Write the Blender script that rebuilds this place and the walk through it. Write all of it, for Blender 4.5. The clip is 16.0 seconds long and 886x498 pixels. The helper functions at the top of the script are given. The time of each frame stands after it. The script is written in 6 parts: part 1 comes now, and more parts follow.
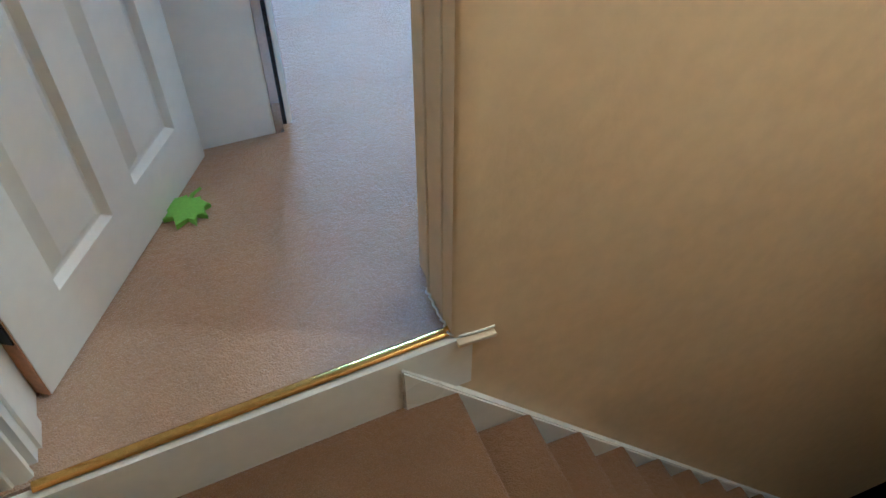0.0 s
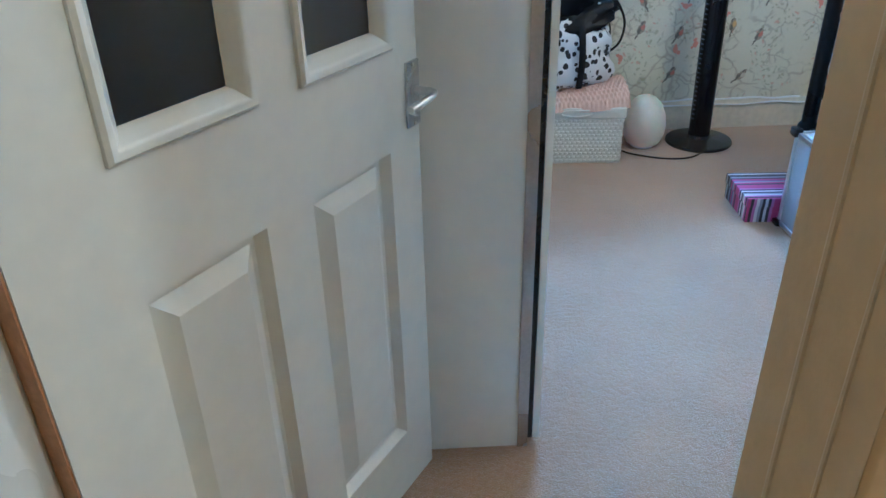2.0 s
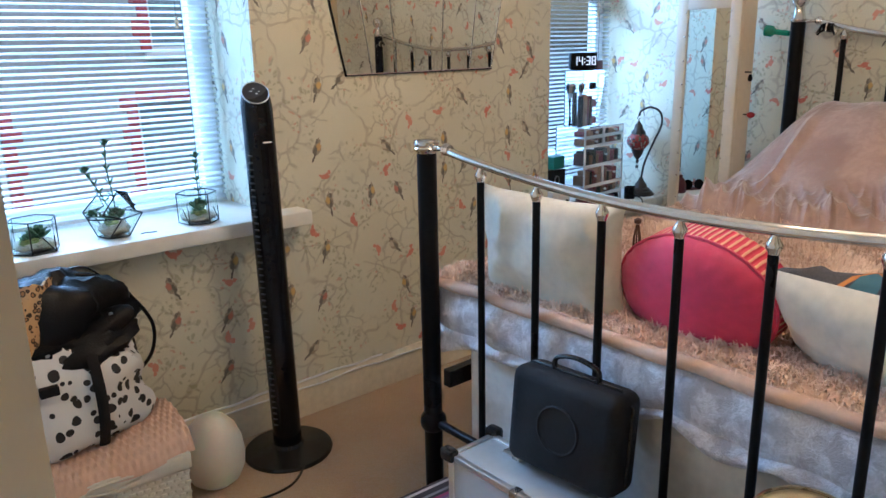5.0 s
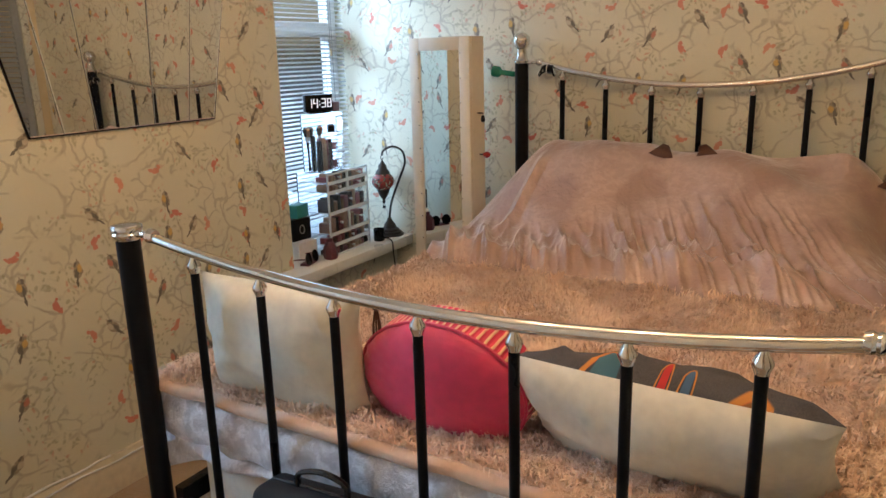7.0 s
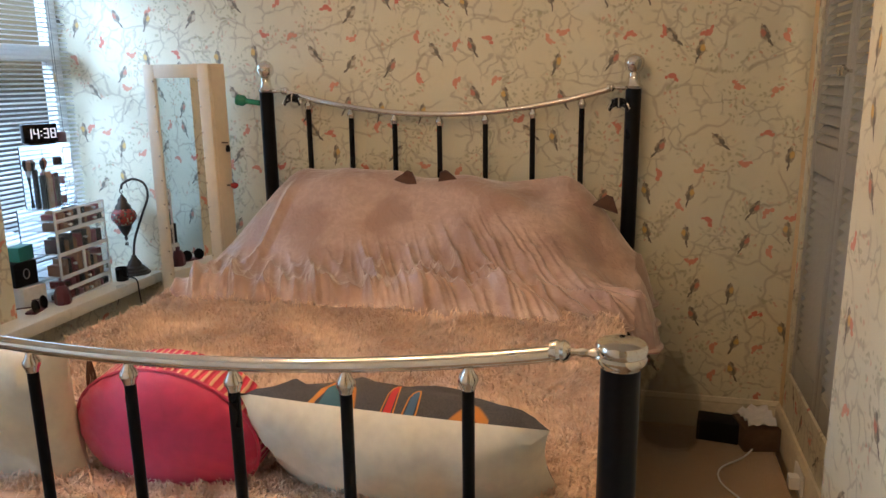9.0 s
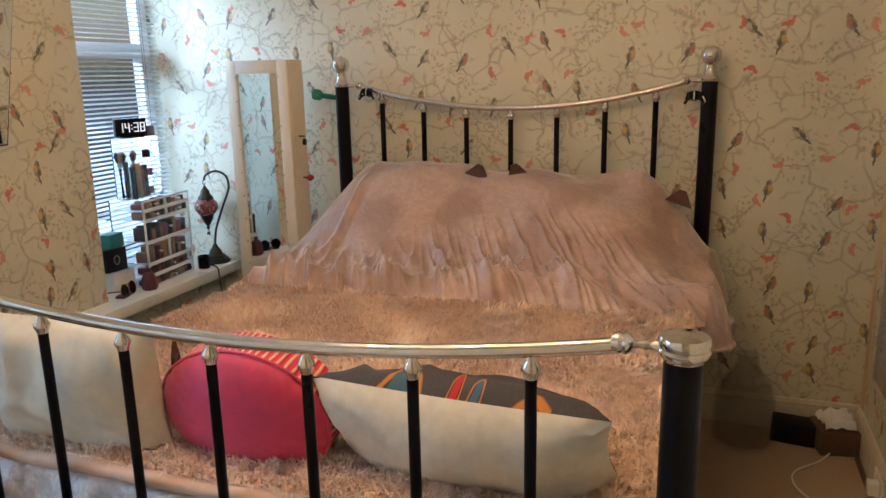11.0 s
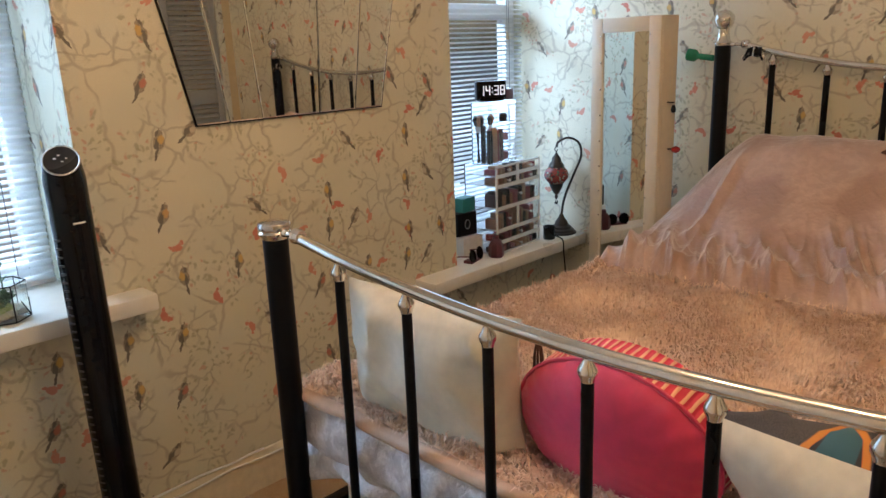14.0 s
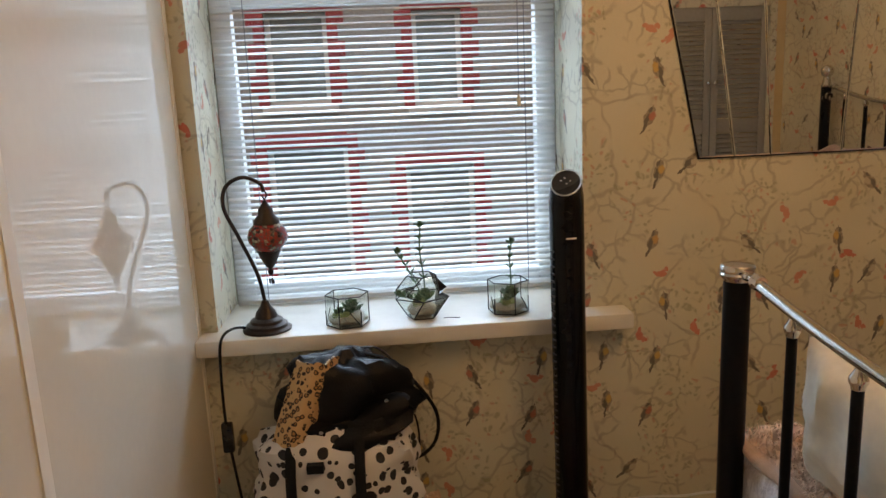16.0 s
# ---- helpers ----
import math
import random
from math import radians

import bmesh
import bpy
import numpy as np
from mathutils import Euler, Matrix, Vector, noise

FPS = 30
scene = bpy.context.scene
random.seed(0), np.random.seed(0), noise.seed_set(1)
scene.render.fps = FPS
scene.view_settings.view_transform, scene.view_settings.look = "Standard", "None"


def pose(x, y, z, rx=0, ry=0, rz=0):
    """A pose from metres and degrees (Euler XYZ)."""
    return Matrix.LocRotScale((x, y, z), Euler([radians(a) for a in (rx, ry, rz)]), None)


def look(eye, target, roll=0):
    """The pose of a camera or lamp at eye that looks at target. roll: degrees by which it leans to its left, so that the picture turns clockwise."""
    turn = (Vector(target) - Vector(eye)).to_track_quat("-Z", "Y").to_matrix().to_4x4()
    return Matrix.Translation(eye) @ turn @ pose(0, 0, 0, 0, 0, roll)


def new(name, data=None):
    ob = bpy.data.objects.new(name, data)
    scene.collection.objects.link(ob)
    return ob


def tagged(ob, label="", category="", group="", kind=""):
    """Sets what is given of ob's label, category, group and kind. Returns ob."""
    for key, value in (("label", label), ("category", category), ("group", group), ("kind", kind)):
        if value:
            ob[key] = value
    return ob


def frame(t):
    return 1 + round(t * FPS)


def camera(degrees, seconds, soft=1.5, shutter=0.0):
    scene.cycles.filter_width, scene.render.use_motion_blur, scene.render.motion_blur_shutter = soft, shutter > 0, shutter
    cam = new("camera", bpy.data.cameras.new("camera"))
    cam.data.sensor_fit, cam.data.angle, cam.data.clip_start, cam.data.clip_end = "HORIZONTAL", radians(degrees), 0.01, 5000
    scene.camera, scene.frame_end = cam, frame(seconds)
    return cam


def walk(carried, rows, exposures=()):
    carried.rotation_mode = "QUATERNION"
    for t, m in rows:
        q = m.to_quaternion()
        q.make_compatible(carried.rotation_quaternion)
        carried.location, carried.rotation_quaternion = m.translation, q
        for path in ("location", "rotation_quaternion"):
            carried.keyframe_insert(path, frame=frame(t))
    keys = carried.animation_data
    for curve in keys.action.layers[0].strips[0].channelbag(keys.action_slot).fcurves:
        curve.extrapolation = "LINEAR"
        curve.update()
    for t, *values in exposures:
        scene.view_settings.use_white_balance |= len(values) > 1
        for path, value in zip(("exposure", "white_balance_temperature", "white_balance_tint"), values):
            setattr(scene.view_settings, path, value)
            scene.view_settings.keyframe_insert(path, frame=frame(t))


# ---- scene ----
cam = camera(61.1, 16.0)
PATH = [
    (0, (0.051, -0.625, 1.294), (0.566, 0.664, -0.146), -0.1),
    (0.5, (0.022, -0.59, 1.299), (0.467, 0.798, -0.071), 0.2),
    (1, (-0.003, -0.463, 1.32), (0.311, 1.026, 0.022), 0.7),
    (1.5, (0.015, -0.292, 1.294), (0.185, 1.354, 0.17), 0.8),
    (2, (0.04, -0.201, 1.277), (0.096, 1.549, 0.311), -1.5),
    (2.5, (0.0, 0.019, 1.16), (0.156, 1.84, 0.35), -3.1),
    (3, (0.001, 0.189, 1.157), (0.345, 2.012, 0.409), -3.6),
    (3.5, (0.099, 0.4225, 1.158), (0.624, 2.222, 0.463), -1.6),
    (4.2, (0.15, 0.624, 1.162), (0.926, 2.338, 0.484), -1.1),
    (4.5, (0.24, 0.789, 1.203), (1.201, 2.432, 0.588), -1.7),
    (4.7, (0.25, 0.874, 1.277), (1.346, 2.447, 0.707), -1.4),
    (6.8, (0.488, 1.024, 1.443), (2.085, 2.112, 0.926), -2.2),
    (7, (0.499, 1.022, 1.442), (2.152, 2.032, 0.941), -1.6),
    (7.5, (0.524, 1.002, 1.441), (2.297, 1.799, 0.971), -1.0),
    (8, (0.544, 0.981, 1.443), (2.394, 1.595, 0.993), -0.6),
    (8.2, (0.55, 0.97, 1.442), (2.423, 1.514, 1.0), -0.7),
    (10.3, (0.547, 0.909, 1.446), (2.444, 1.364, 1.003), -0.8),
    (10.5, (0.542, 0.91, 1.445), (2.42, 1.433, 0.998), -0.9),
    (11, (0.523, 0.916, 1.446), (2.356, 1.574, 0.99), -1.2),
    (11.5, (0.505, 0.93, 1.443), (2.277, 1.738, 0.984), -1.3),
    (12, (0.49, 0.948, 1.442), (2.188, 1.899, 0.981), -1.7),
    (12.5, (0.497, 0.961, 1.437), (2.096, 2.061, 0.954), -2.1),
    (13, (0.548, 1.015, 1.425), (2.09, 2.177, 0.901), -2.0),
    (13.5, (0.641, 1.131, 1.436), (2.132, 2.352, 0.903), -2.3),
    (14, (0.704, 1.164, 1.433), (2.073, 2.526, 0.912), -2.2),
    (14.5, (0.812, 1.133, 1.444), (1.817, 2.793, 0.961), -1.3),
    (15, (0.837, 1.098, 1.452), (1.51, 2.925, 0.996), -1.8),
    (15.5, (0.869, 1.088, 1.445), (1.224, 3.012, 1.029), -2.3),
    (16, (0.827, 1.064, 1.456), (0.988, 3.016, 1.051), -2.5),
]
# the clip's own exposure and white balance: cool on the landing, neutral in the room, stopped down at the window
EXPOSURES = [(0.0, 0.58, 3750, 6), (0.5, 0.52, 3750, 6), (1.5, 0.42, 3650, 3), (2.5, 0.3, 3950, 3), (3.2, 0.22, 4500, 5), (4.0, 0.06, 4850, 8), (4.7, -0.1, 5000, 12),
             (6.8, -0.34, 6450, 18), (11.0, -0.34, 6350, 18), (13.5, -0.36, 6400, 18), (14.5, -0.68, 6900, 22), (15.5, -1.05, 7500, 24), (16.0, -1.05, 7900, 24)]
walk(cam, [(t, look(eye, target, roll)) for t, eye, target, roll in PATH],
     EXPOSURES)

# ---------- world, daylight, lamps ----------
world = bpy.data.worlds.new("world")
scene.world = world
world.use_nodes = True
wn = world.node_tree
sky = wn.nodes.new("ShaderNodeTexSky")
sky.sky_type = "NISHITA"
sky.sun_disc = False
sky.sun_elevation, sky.sun_rotation = radians(48), radians(200)
sky.air_density, sky.dust_density = 1.6, 3.0
wn.links.new(sky.outputs[0], wn.nodes["Background"].inputs[0])
wn.nodes["Background"].inputs[1].default_value = 0.095

sun = new("sun", bpy.data.lights.new("sun", "SUN"))
sun.data.energy, sun.data.angle, sun.data.color = 0.9, radians(3), (1.0, 0.97, 0.92)
sun.matrix_basis = look((0, -10, 12), (0, 0, 0))


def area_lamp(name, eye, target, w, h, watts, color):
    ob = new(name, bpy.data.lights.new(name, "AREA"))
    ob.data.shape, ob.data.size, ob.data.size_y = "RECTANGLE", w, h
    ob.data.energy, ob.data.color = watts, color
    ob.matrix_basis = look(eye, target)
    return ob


def bulb_lamp(name, at, watts, color, radius=0.03):
    ob = new(name, bpy.data.lights.new(name, "POINT"))
    ob.data.energy, ob.data.color, ob.data.shadow_soft_size = watts, color, radius
    ob.location = at
    return ob


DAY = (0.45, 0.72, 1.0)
WARM = (1.0, 0.66, 0.34)
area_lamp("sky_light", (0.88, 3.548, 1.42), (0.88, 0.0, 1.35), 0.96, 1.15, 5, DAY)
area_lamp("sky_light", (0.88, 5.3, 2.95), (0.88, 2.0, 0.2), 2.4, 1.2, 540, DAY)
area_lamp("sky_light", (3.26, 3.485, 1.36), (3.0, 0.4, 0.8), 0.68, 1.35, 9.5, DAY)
for k in range(4):
    bulb_lamp("spot_bulb", (1.75, 1.25 + 0.28 * k, 2.22), 10.5, WARM)
# added warm lamp that brightens the landing; its real source is unknown
bulb_lamp("landing_fill", (1.5, -0.20, 2.12), 34.0, (1.0, 0.78, 0.47), 0.06)

# ---------- materials ----------


def material(name, color, rough=0.6, metal=0.0, var=0.12, scale=8.0, bump=0.0, bump_scale=200.0, **sockets):
    """Principled surface whose colour wanders at two scales, with fine relief."""
    m = bpy.data.materials.new(name)
    m.use_nodes = True
    t = m.node_tree
    b = t.nodes["Principled BSDF"]
    b.inputs["Roughness"].default_value, b.inputs["Metallic"].default_value = rough, metal
    b.inputs["Base Color"].default_value = (*color, 1)
    tc = t.nodes.new("ShaderNodeTexCoord")
    if var:
        big, small = t.nodes.new("ShaderNodeTexNoise"), t.nodes.new("ShaderNodeTexNoise")
        big.inputs["Scale"].default_value, small.inputs["Scale"].default_value = scale * 0.35, scale * 6
        big.inputs["Detail"].default_value, small.inputs["Detail"].default_value = 3, 4
        add = t.nodes.new("ShaderNodeMath")
        add.operation = "ADD"
        ramp = t.nodes.new("ShaderNodeMapRange")
        ramp.inputs["From Min"].default_value, ramp.inputs["From Max"].default_value = 0.7, 1.3
        ramp.inputs["To Min"].default_value, ramp.inputs["To Max"].default_value = 1 - var, 1 + var
        mul = t.nodes.new("ShaderNodeVectorMath")
        mul.operation = "MULTIPLY"
        mul.inputs[0].default_value = color
        for n in (big, small):
            t.links.new(tc.outputs["Object"], n.inputs["Vector"])
        t.links.new(big.outputs["Fac"], add.inputs[0])
        t.links.new(small.outputs["Fac"], add.inputs[1])
        t.links.new(add.outputs[0], ramp.inputs["Value"])
        t.links.new(ramp.outputs[0], mul.inputs[1])
        t.links.new(mul.outputs[0], b.inputs["Base Color"])
        rr = t.nodes.new("ShaderNodeMapRange")
        rr.inputs["From Min"].default_value, rr.inputs["From Max"].default_value = 0.35, 0.65
        rr.inputs["To Min"].default_value, rr.inputs["To Max"].default_value = rough * 0.85, min(1, rough * 1.15)
        t.links.new(big.outputs["Fac"], rr.inputs["Value"])
        t.links.new(rr.outputs[0], b.inputs["Roughness"])
    if bump:
        n, bp = t.nodes.new("ShaderNodeTexNoise"), t.nodes.new("ShaderNodeBump")
        n.inputs["Scale"].default_value, n.inputs["Detail"].default_value = bump_scale, 3
        bp.inputs["Strength"].default_value, bp.inputs["Distance"].default_value = bump, 0.004
        t.links.new(tc.outputs["Object"], n.inputs["Vector"])
        t.links.new(n.outputs["Fac"], bp.inputs["Height"])
        t.links.new(bp.outputs[0], b.inputs["Normal"])
    for key, value in sockets.items():
        b.inputs[key.replace("_", " ")].default_value = value
    return m


class Net:
    """Short-hand for wiring maths into a node tree."""

    def __init__(self, m):
        self.t = m.node_tree
        self.b = self.t.nodes["Principled BSDF"]

    def put(self, sock, v):
        if isinstance(v, bpy.types.NodeSocket):
            self.t.links.new(v, sock)
        else:
            sock.default_value = v

    def math(self, op, a, b=0.0, c=0.0, clamp=False):
        n = self.t.nodes.new("ShaderNodeMath")
        n.operation, n.use_clamp = op, clamp
        for s, v in zip(n.inputs, (a, b, c)):
            self.put(s, v)
        return n.outputs[0]

    def vec(self, op, a, b=(0, 0, 0), out=0):
        n = self.t.nodes.new("ShaderNodeVectorMath")
        n.operation = op
        self.put(n.inputs[0], a)
        self.put(n.inputs[3] if op == "SCALE" else n.inputs[1], b)
        return n.outputs[out]

    def xyz(self, x, y, z=0.0):
        n = self.t.nodes.new("ShaderNodeCombineXYZ")
        for s, v in zip(n.inputs, (x, y, z)):
            self.put(s, v)
        return n.outputs[0]

    def split(self, v):
        n = self.t.nodes.new("ShaderNodeSeparateXYZ")
        self.put(n.inputs[0], v)
        return n.outputs

    def noise(self, v, scale, detail=3.0, out="Fac"):
        n = self.t.nodes.new("ShaderNodeTexNoise")
        n.inputs["Scale"].default_value, n.inputs["Detail"].default_value = scale, detail
        self.put(n.inputs["Vector"], v)
        return n.outputs[out]

    def voronoi(self, v, scale, feature="F1", rand=1.0, dims="2D"):
        n = self.t.nodes.new("ShaderNodeTexVoronoi")
        n.voronoi_dimensions, n.feature = dims, feature
        n.inputs["Scale"].default_value, n.inputs["Randomness"].default_value = scale, rand
        self.put(n.inputs["Vector"], v)
        return n.outputs

    def ramp(self, v, a, b, c=0.0, d=1.0, smooth=True):
        n = self.t.nodes.new("ShaderNodeMapRange")
        n.interpolation_type = "SMOOTHSTEP" if smooth else "LINEAR"
        for s, q in zip(n.inputs, (v, a, b, c, d)):
            self.put(s, q)
        return n.outputs[0]

    def mix(self, fac, a, b):
        n = self.t.nodes.new("ShaderNodeMix")
        n.data_type = "RGBA"
        self.put(n.inputs[0], fac)
        for s, v in ((n.inputs[6], a), (n.inputs[7], b)):
            self.put(s, (*v, 1) if isinstance(v, tuple) else v)
        return n.outputs[2]

    def coords(self, which="Object"):
        return self.t.nodes.new("ShaderNodeTexCoord").outputs[which]

    def place(self):
        return self.t.nodes.new("ShaderNodeNewGeometry").outputs["Position"]

    def bump(self, height, strength=0.4, distance=0.004):
        n = self.t.nodes.new("ShaderNodeBump")
        n.inputs["Strength"].default_value, n.inputs["Distance"].default_value = strength, distance
        self.put(n.inputs["Height"], height)
        self.t.links.new(n.outputs[0], self.b.inputs["Normal"])


def wallpaper():
    """Cream paper printed with birds, blossom and thin branches."""
    m = material("bird_wallpaper", (0.70, 0.64, 0.50), 0.62, var=0)
    n = Net(m)
    px, py, pz = n.split(n.place())
    u = n.math("ADD", px, py)
    p = n.xyz(u, pz)
    warp = n.vec("SCALE", n.vec("SUBTRACT", n.noise(p, 9, 2, "Color"), (0.5, 0.5, 0.5)), 0.10)
    wp = n.vec("ADD", p, warp)
    paper = n.mix(n.ramp(n.noise(p, 3, 4), 0.3, 0.7), (0.66, 0.635, 0.49), (0.75, 0.725, 0.58))
    col = n.mix(n.ramp(n.noise(p, 420, 2), 0.35, 0.7), paper, (0.60, 0.58, 0.45))
    # branches
    gap = n.ramp(n.noise(p, 5.5, 2), 0.42, 0.54)
    thick = n.voronoi(wp, 4.2, "DISTANCE_TO_EDGE")[0]
    limb = n.math("MULTIPLY", n.ramp(thick, 0.006, 0.036, 1, 0), gap)
    twig_gap = n.ramp(n.noise(n.vec("ADD", p, (7, 3, 0)), 7.0, 2), 0.47, 0.56)
    twig = n.math("MULTIPLY", n.ramp(n.voronoi(n.vec("ADD", wp, n.vec("SCALE", n.noise(p, 40, 2, "Color"), 0.02)), 17.0, "DISTANCE_TO_EDGE")[0], 0.02, 0.11, 1, 0), twig_gap)
    col = n.mix(n.math("MULTIPLY", limb, 0.44), col, (0.30, 0.25, 0.18))
    col = n.mix(n.math("MULTIPLY", twig, 0.46), col, (0.30, 0.27, 0.20))
    # leaves and buds
    lv = n.voronoi(n.vec("ADD", wp, n.vec("SCALE", n.noise(p, 70, 2, "Color"), 0.018)), 42.0, "F1")
    leaf_zone = n.ramp(n.noise(n.vec("ADD", p, (2, 9, 0)), 7.0, 3), 0.50, 0.56)
    leaf = n.math("MULTIPLY", n.ramp(lv["Distance"], 0.14, 0.34, 1, 0), leaf_zone)
    lr, lg, lb = n.split(lv["Color"])
    tone = n.mix(n.ramp(lr, 0.74, 0.78), (0.30, 0.30, 0.17), (0.54, 0.24, 0.15))
    col = n.mix(n.math("MULTIPLY", leaf, 0.55), col, tone)

    def motif(shift, scale, rand):
        ripple = n.vec("SCALE", n.vec("SUBTRACT", n.noise(p, 75, 2, "Color"), (0.5, 0.5, 0.5)), 0.012)
        sp = n.vec("ADD", n.vec("ADD", p, ripple), shift)
        v = n.voronoi(sp, scale, "F1", rand)
        d = n.vec("SUBTRACT", sp, v["Position"])
        r, g, b = n.split(v["Color"])
        return d, r, g, b

    def turned(d, angle):
        x, y, _ = n.split(d)
        c, s = n.math("COSINE", angle), n.math("SINE", angle)
        return (n.math("ADD", n.math("MULTIPLY", x, c), n.math("MULTIPLY", y, s)),
                n.math("SUBTRACT", n.math("MULTIPLY", y, c), n.math("MULTIPLY", x, s)))

    def blob(x, y, cx, cy, rx, ry, soft=0.25):
        a = n.math("DIVIDE", n.math("SUBTRACT", x, cx), rx)
        b = n.math("DIVIDE", n.math("SUBTRACT", y, cy), ry)
        q = n.math("ADD", n.math("MULTIPLY", a, a), n.math("MULTIPLY", b, b))
        return n.ramp(q, 1 - soft, 1 + soft, 1, 0)

    # blossom
    d, r, g, b = motif((3.3, 1.7, 0), 5.6, 0.8)
    x, y = turned(d, n.math("MULTIPLY", r, 6.28))
    x = n.math("ADD", x, n.math("MULTIPLY", n.math("SUBTRACT", n.noise(p, 90, 1), 0.5), 0.02))
    fl = n.math("MAXIMUM", blob(x, y, 0, 0, 0.016, 0.011), blob(x, y, 0.017, 0.012, 0.009, 0.008))
    fl = n.math("MAXIMUM", fl, blob(x, y, -0.02, 0.006, 0.007, 0.006))
    fl = n.math("MULTIPLY", fl, n.ramp(g, 0.30, 0.32))
    col = n.mix(n.math("MULTIPLY", fl, 0.85), col, n.mix(b, (0.58, 0.10, 0.07), (0.66, 0.27, 0.18)))
    # birds
    d, r, g, b = motif((0, 0, 0), 5.4, 0.62)
    flip = n.math("SUBTRACT", n.math("MULTIPLY", n.math("GREATER_THAN", g, 0.5), 2.0), 1.0)
    dx, dy, _ = n.split(d)
    d = n.xyz(n.math("MULTIPLY", dx, flip), dy)
    x, y = turned(d, n.math("ADD", 0.65, n.math("MULTIPLY", r, 0.75)))
    body = blob(x, y, 0, 0, 0.024, 0.0165)
    head = blob(x, y, 0.022, 0.005, 0.0125, 0.0115)
    tail = blob(x, y, -0.034, -0.001, 0.021, 0.0040)
    wing = blob(x, y, -0.010, 0.004, 0.020, 0.0065)
    beak = blob(x, y, 0.035, 0.007, 0.006, 0.002)
    breast = blob(x, y, 0.010, -0.005, 0.014, 0.009, 0.5)
    exists = n.ramp(b, 0.12, 0.14)
    bird = n.math("MULTIPLY", n.math("MAXIMUM", n.math("MAXIMUM", body, head), n.math("MAXIMUM", tail, beak)), exists)
    feather = n.mix(n.ramp(n.noise(p, 160, 2), 0.4, 0.6), (0.21, 0.165, 0.12), (0.34, 0.28, 0.20))
    feather = n.mix(n.math("MAXIMUM", tail, wing), feather, (0.085, 0.072, 0.062))
    kind = n.mix(n.ramp(r, 0.62, 0.64), n.mix(n.ramp(r, 0.30, 0.32), (0.56, 0.50, 0.38), (0.52, 0.13, 0.08)), (0.66, 0.40, 0.08))
    feather = n.mix(n.math("MULTIPLY", breast, 0.9), feather, kind)
    feather = n.mix(n.math("MULTIPLY", blob(x, y, 0.025, 0.010, 0.010, 0.004), 0.8), feather, (0.06, 0.055, 0.05))
    col = n.mix(n.math("MULTIPLY", bird, 0.86), col, feather)
    n.put(n.b.inputs["Base Color"], col)
    n.bump(n.noise(p, 260, 3), 0.12, 0.002)
    return m


def carpet(name, a, b, sheen):
    m = material(name, a, 0.95, var=0)
    n = Net(m)
    p = n.place()
    big = n.ramp(n.noise(p, 2.2, 4), 0.35, 0.68)
    col = n.mix(big, a, b)
    tuft = n.voronoi(p, 330, "F1", 1.0, "3D")["Distance"]
    col = n.mix(n.ramp(tuft, 0.2, 0.7, 0, 0.35), col, tuple(0.55 * v for v in a))
    col = n.mix(n.ramp(n.noise(p, 35, 4), 0.58, 0.75, 0, 0.35), col, tuple(0.7 * v for v in a))
    n.put(n.b.inputs["Base Color"], col)
    n.b.inputs["Sheen Weight"].default_value = sheen
    n.b.inputs["Sheen Roughness"].default_value = 0.35
    h = n.math("ADD", n.math("MULTIPLY", n.noise(p, 60, 4), 1.2), n.math("MULTIPLY", tuft, -0.6))
    n.bump(h, 0.75, 0.009)
    return m


def glass(name, tint=(1, 1, 1), rough=0.0):
    m = bpy.data.materials.new(name)
    m.use_nodes = True
    b = m.node_tree.nodes["Principled BSDF"]
    b.inputs["Base Color"].default_value = (*tint, 1)
    b.inputs["Transmission Weight"].default_value = 1.0
    b.inputs["Roughness"].default_value = rough
    b.inputs["IOR"].default_value = 1.45
    return m


PAPER = wallpaper()
CARPET = carpet("beige_carpet", (0.47, 0.31, 0.17), (0.56, 0.385, 0.225), 0.4)
STAIR_CARPET = carpet("brown_stair_carpet", (0.25, 0.135, 0.05), (0.31, 0.175, 0.07), 0.1)
LANDING_PAINT = material("landing_paint", (0.66, 0.51, 0.285), 0.62, var=0.07, scale=3, bump=0.25, bump_scale=45)
ARCH_PAINT = material("cream_gloss", (0.68, 0.56, 0.36), 0.35, var=0.08, scale=6, bump=0.08, bump_scale=30)
WHITE_GLOSS = material("white_gloss", (0.78, 0.77, 0.71), 0.32, var=0.04, scale=5, bump=0.06, bump_scale=40)
DOOR_WHITE = material("door_white", (0.76, 0.745, 0.68), 0.42, var=0.035, scale=4, bump=0.10, bump_scale=70)
BARE_WOOD = material("bare_wood", (0.44, 0.22, 0.09), 0.6, var=0.25, scale=14, bump=0.2)
CEIL = material("ceiling_white", (0.80, 0.79, 0.75), 0.8, var=0.03, bump=0.15, bump_scale=60)
BLACK_METAL = material("black_metal", (0.005, 0.005, 0.006), 0.30, var=0.2, scale=12, Specular_IOR_Level=0.16)
CHROME = material("chrome", (0.72, 0.70, 0.66), 0.12, 1.0, var=0.06, scale=10)
BRASS = material("brass", (0.62, 0.40, 0.08), 0.22, 1.0, var=0.15, scale=14)
STEEL = material("satin_steel", (0.55, 0.54, 0.52), 0.3, 1.0, var=0.1, scale=20)
MIRROR = material("mirror_glass", (0.86, 0.88, 0.88), 0.015, 1.0, var=0)
PANE = glass("window_glass")
BLACK_PLASTIC = material("black_plastic", (0.014, 0.014, 0.015), 0.22, var=0.15, scale=10)
BLACK_GLOSS = material("black_gloss", (0.005, 0.005, 0.006), 0.10, var=0.1, Specular_IOR_Level=0.2)
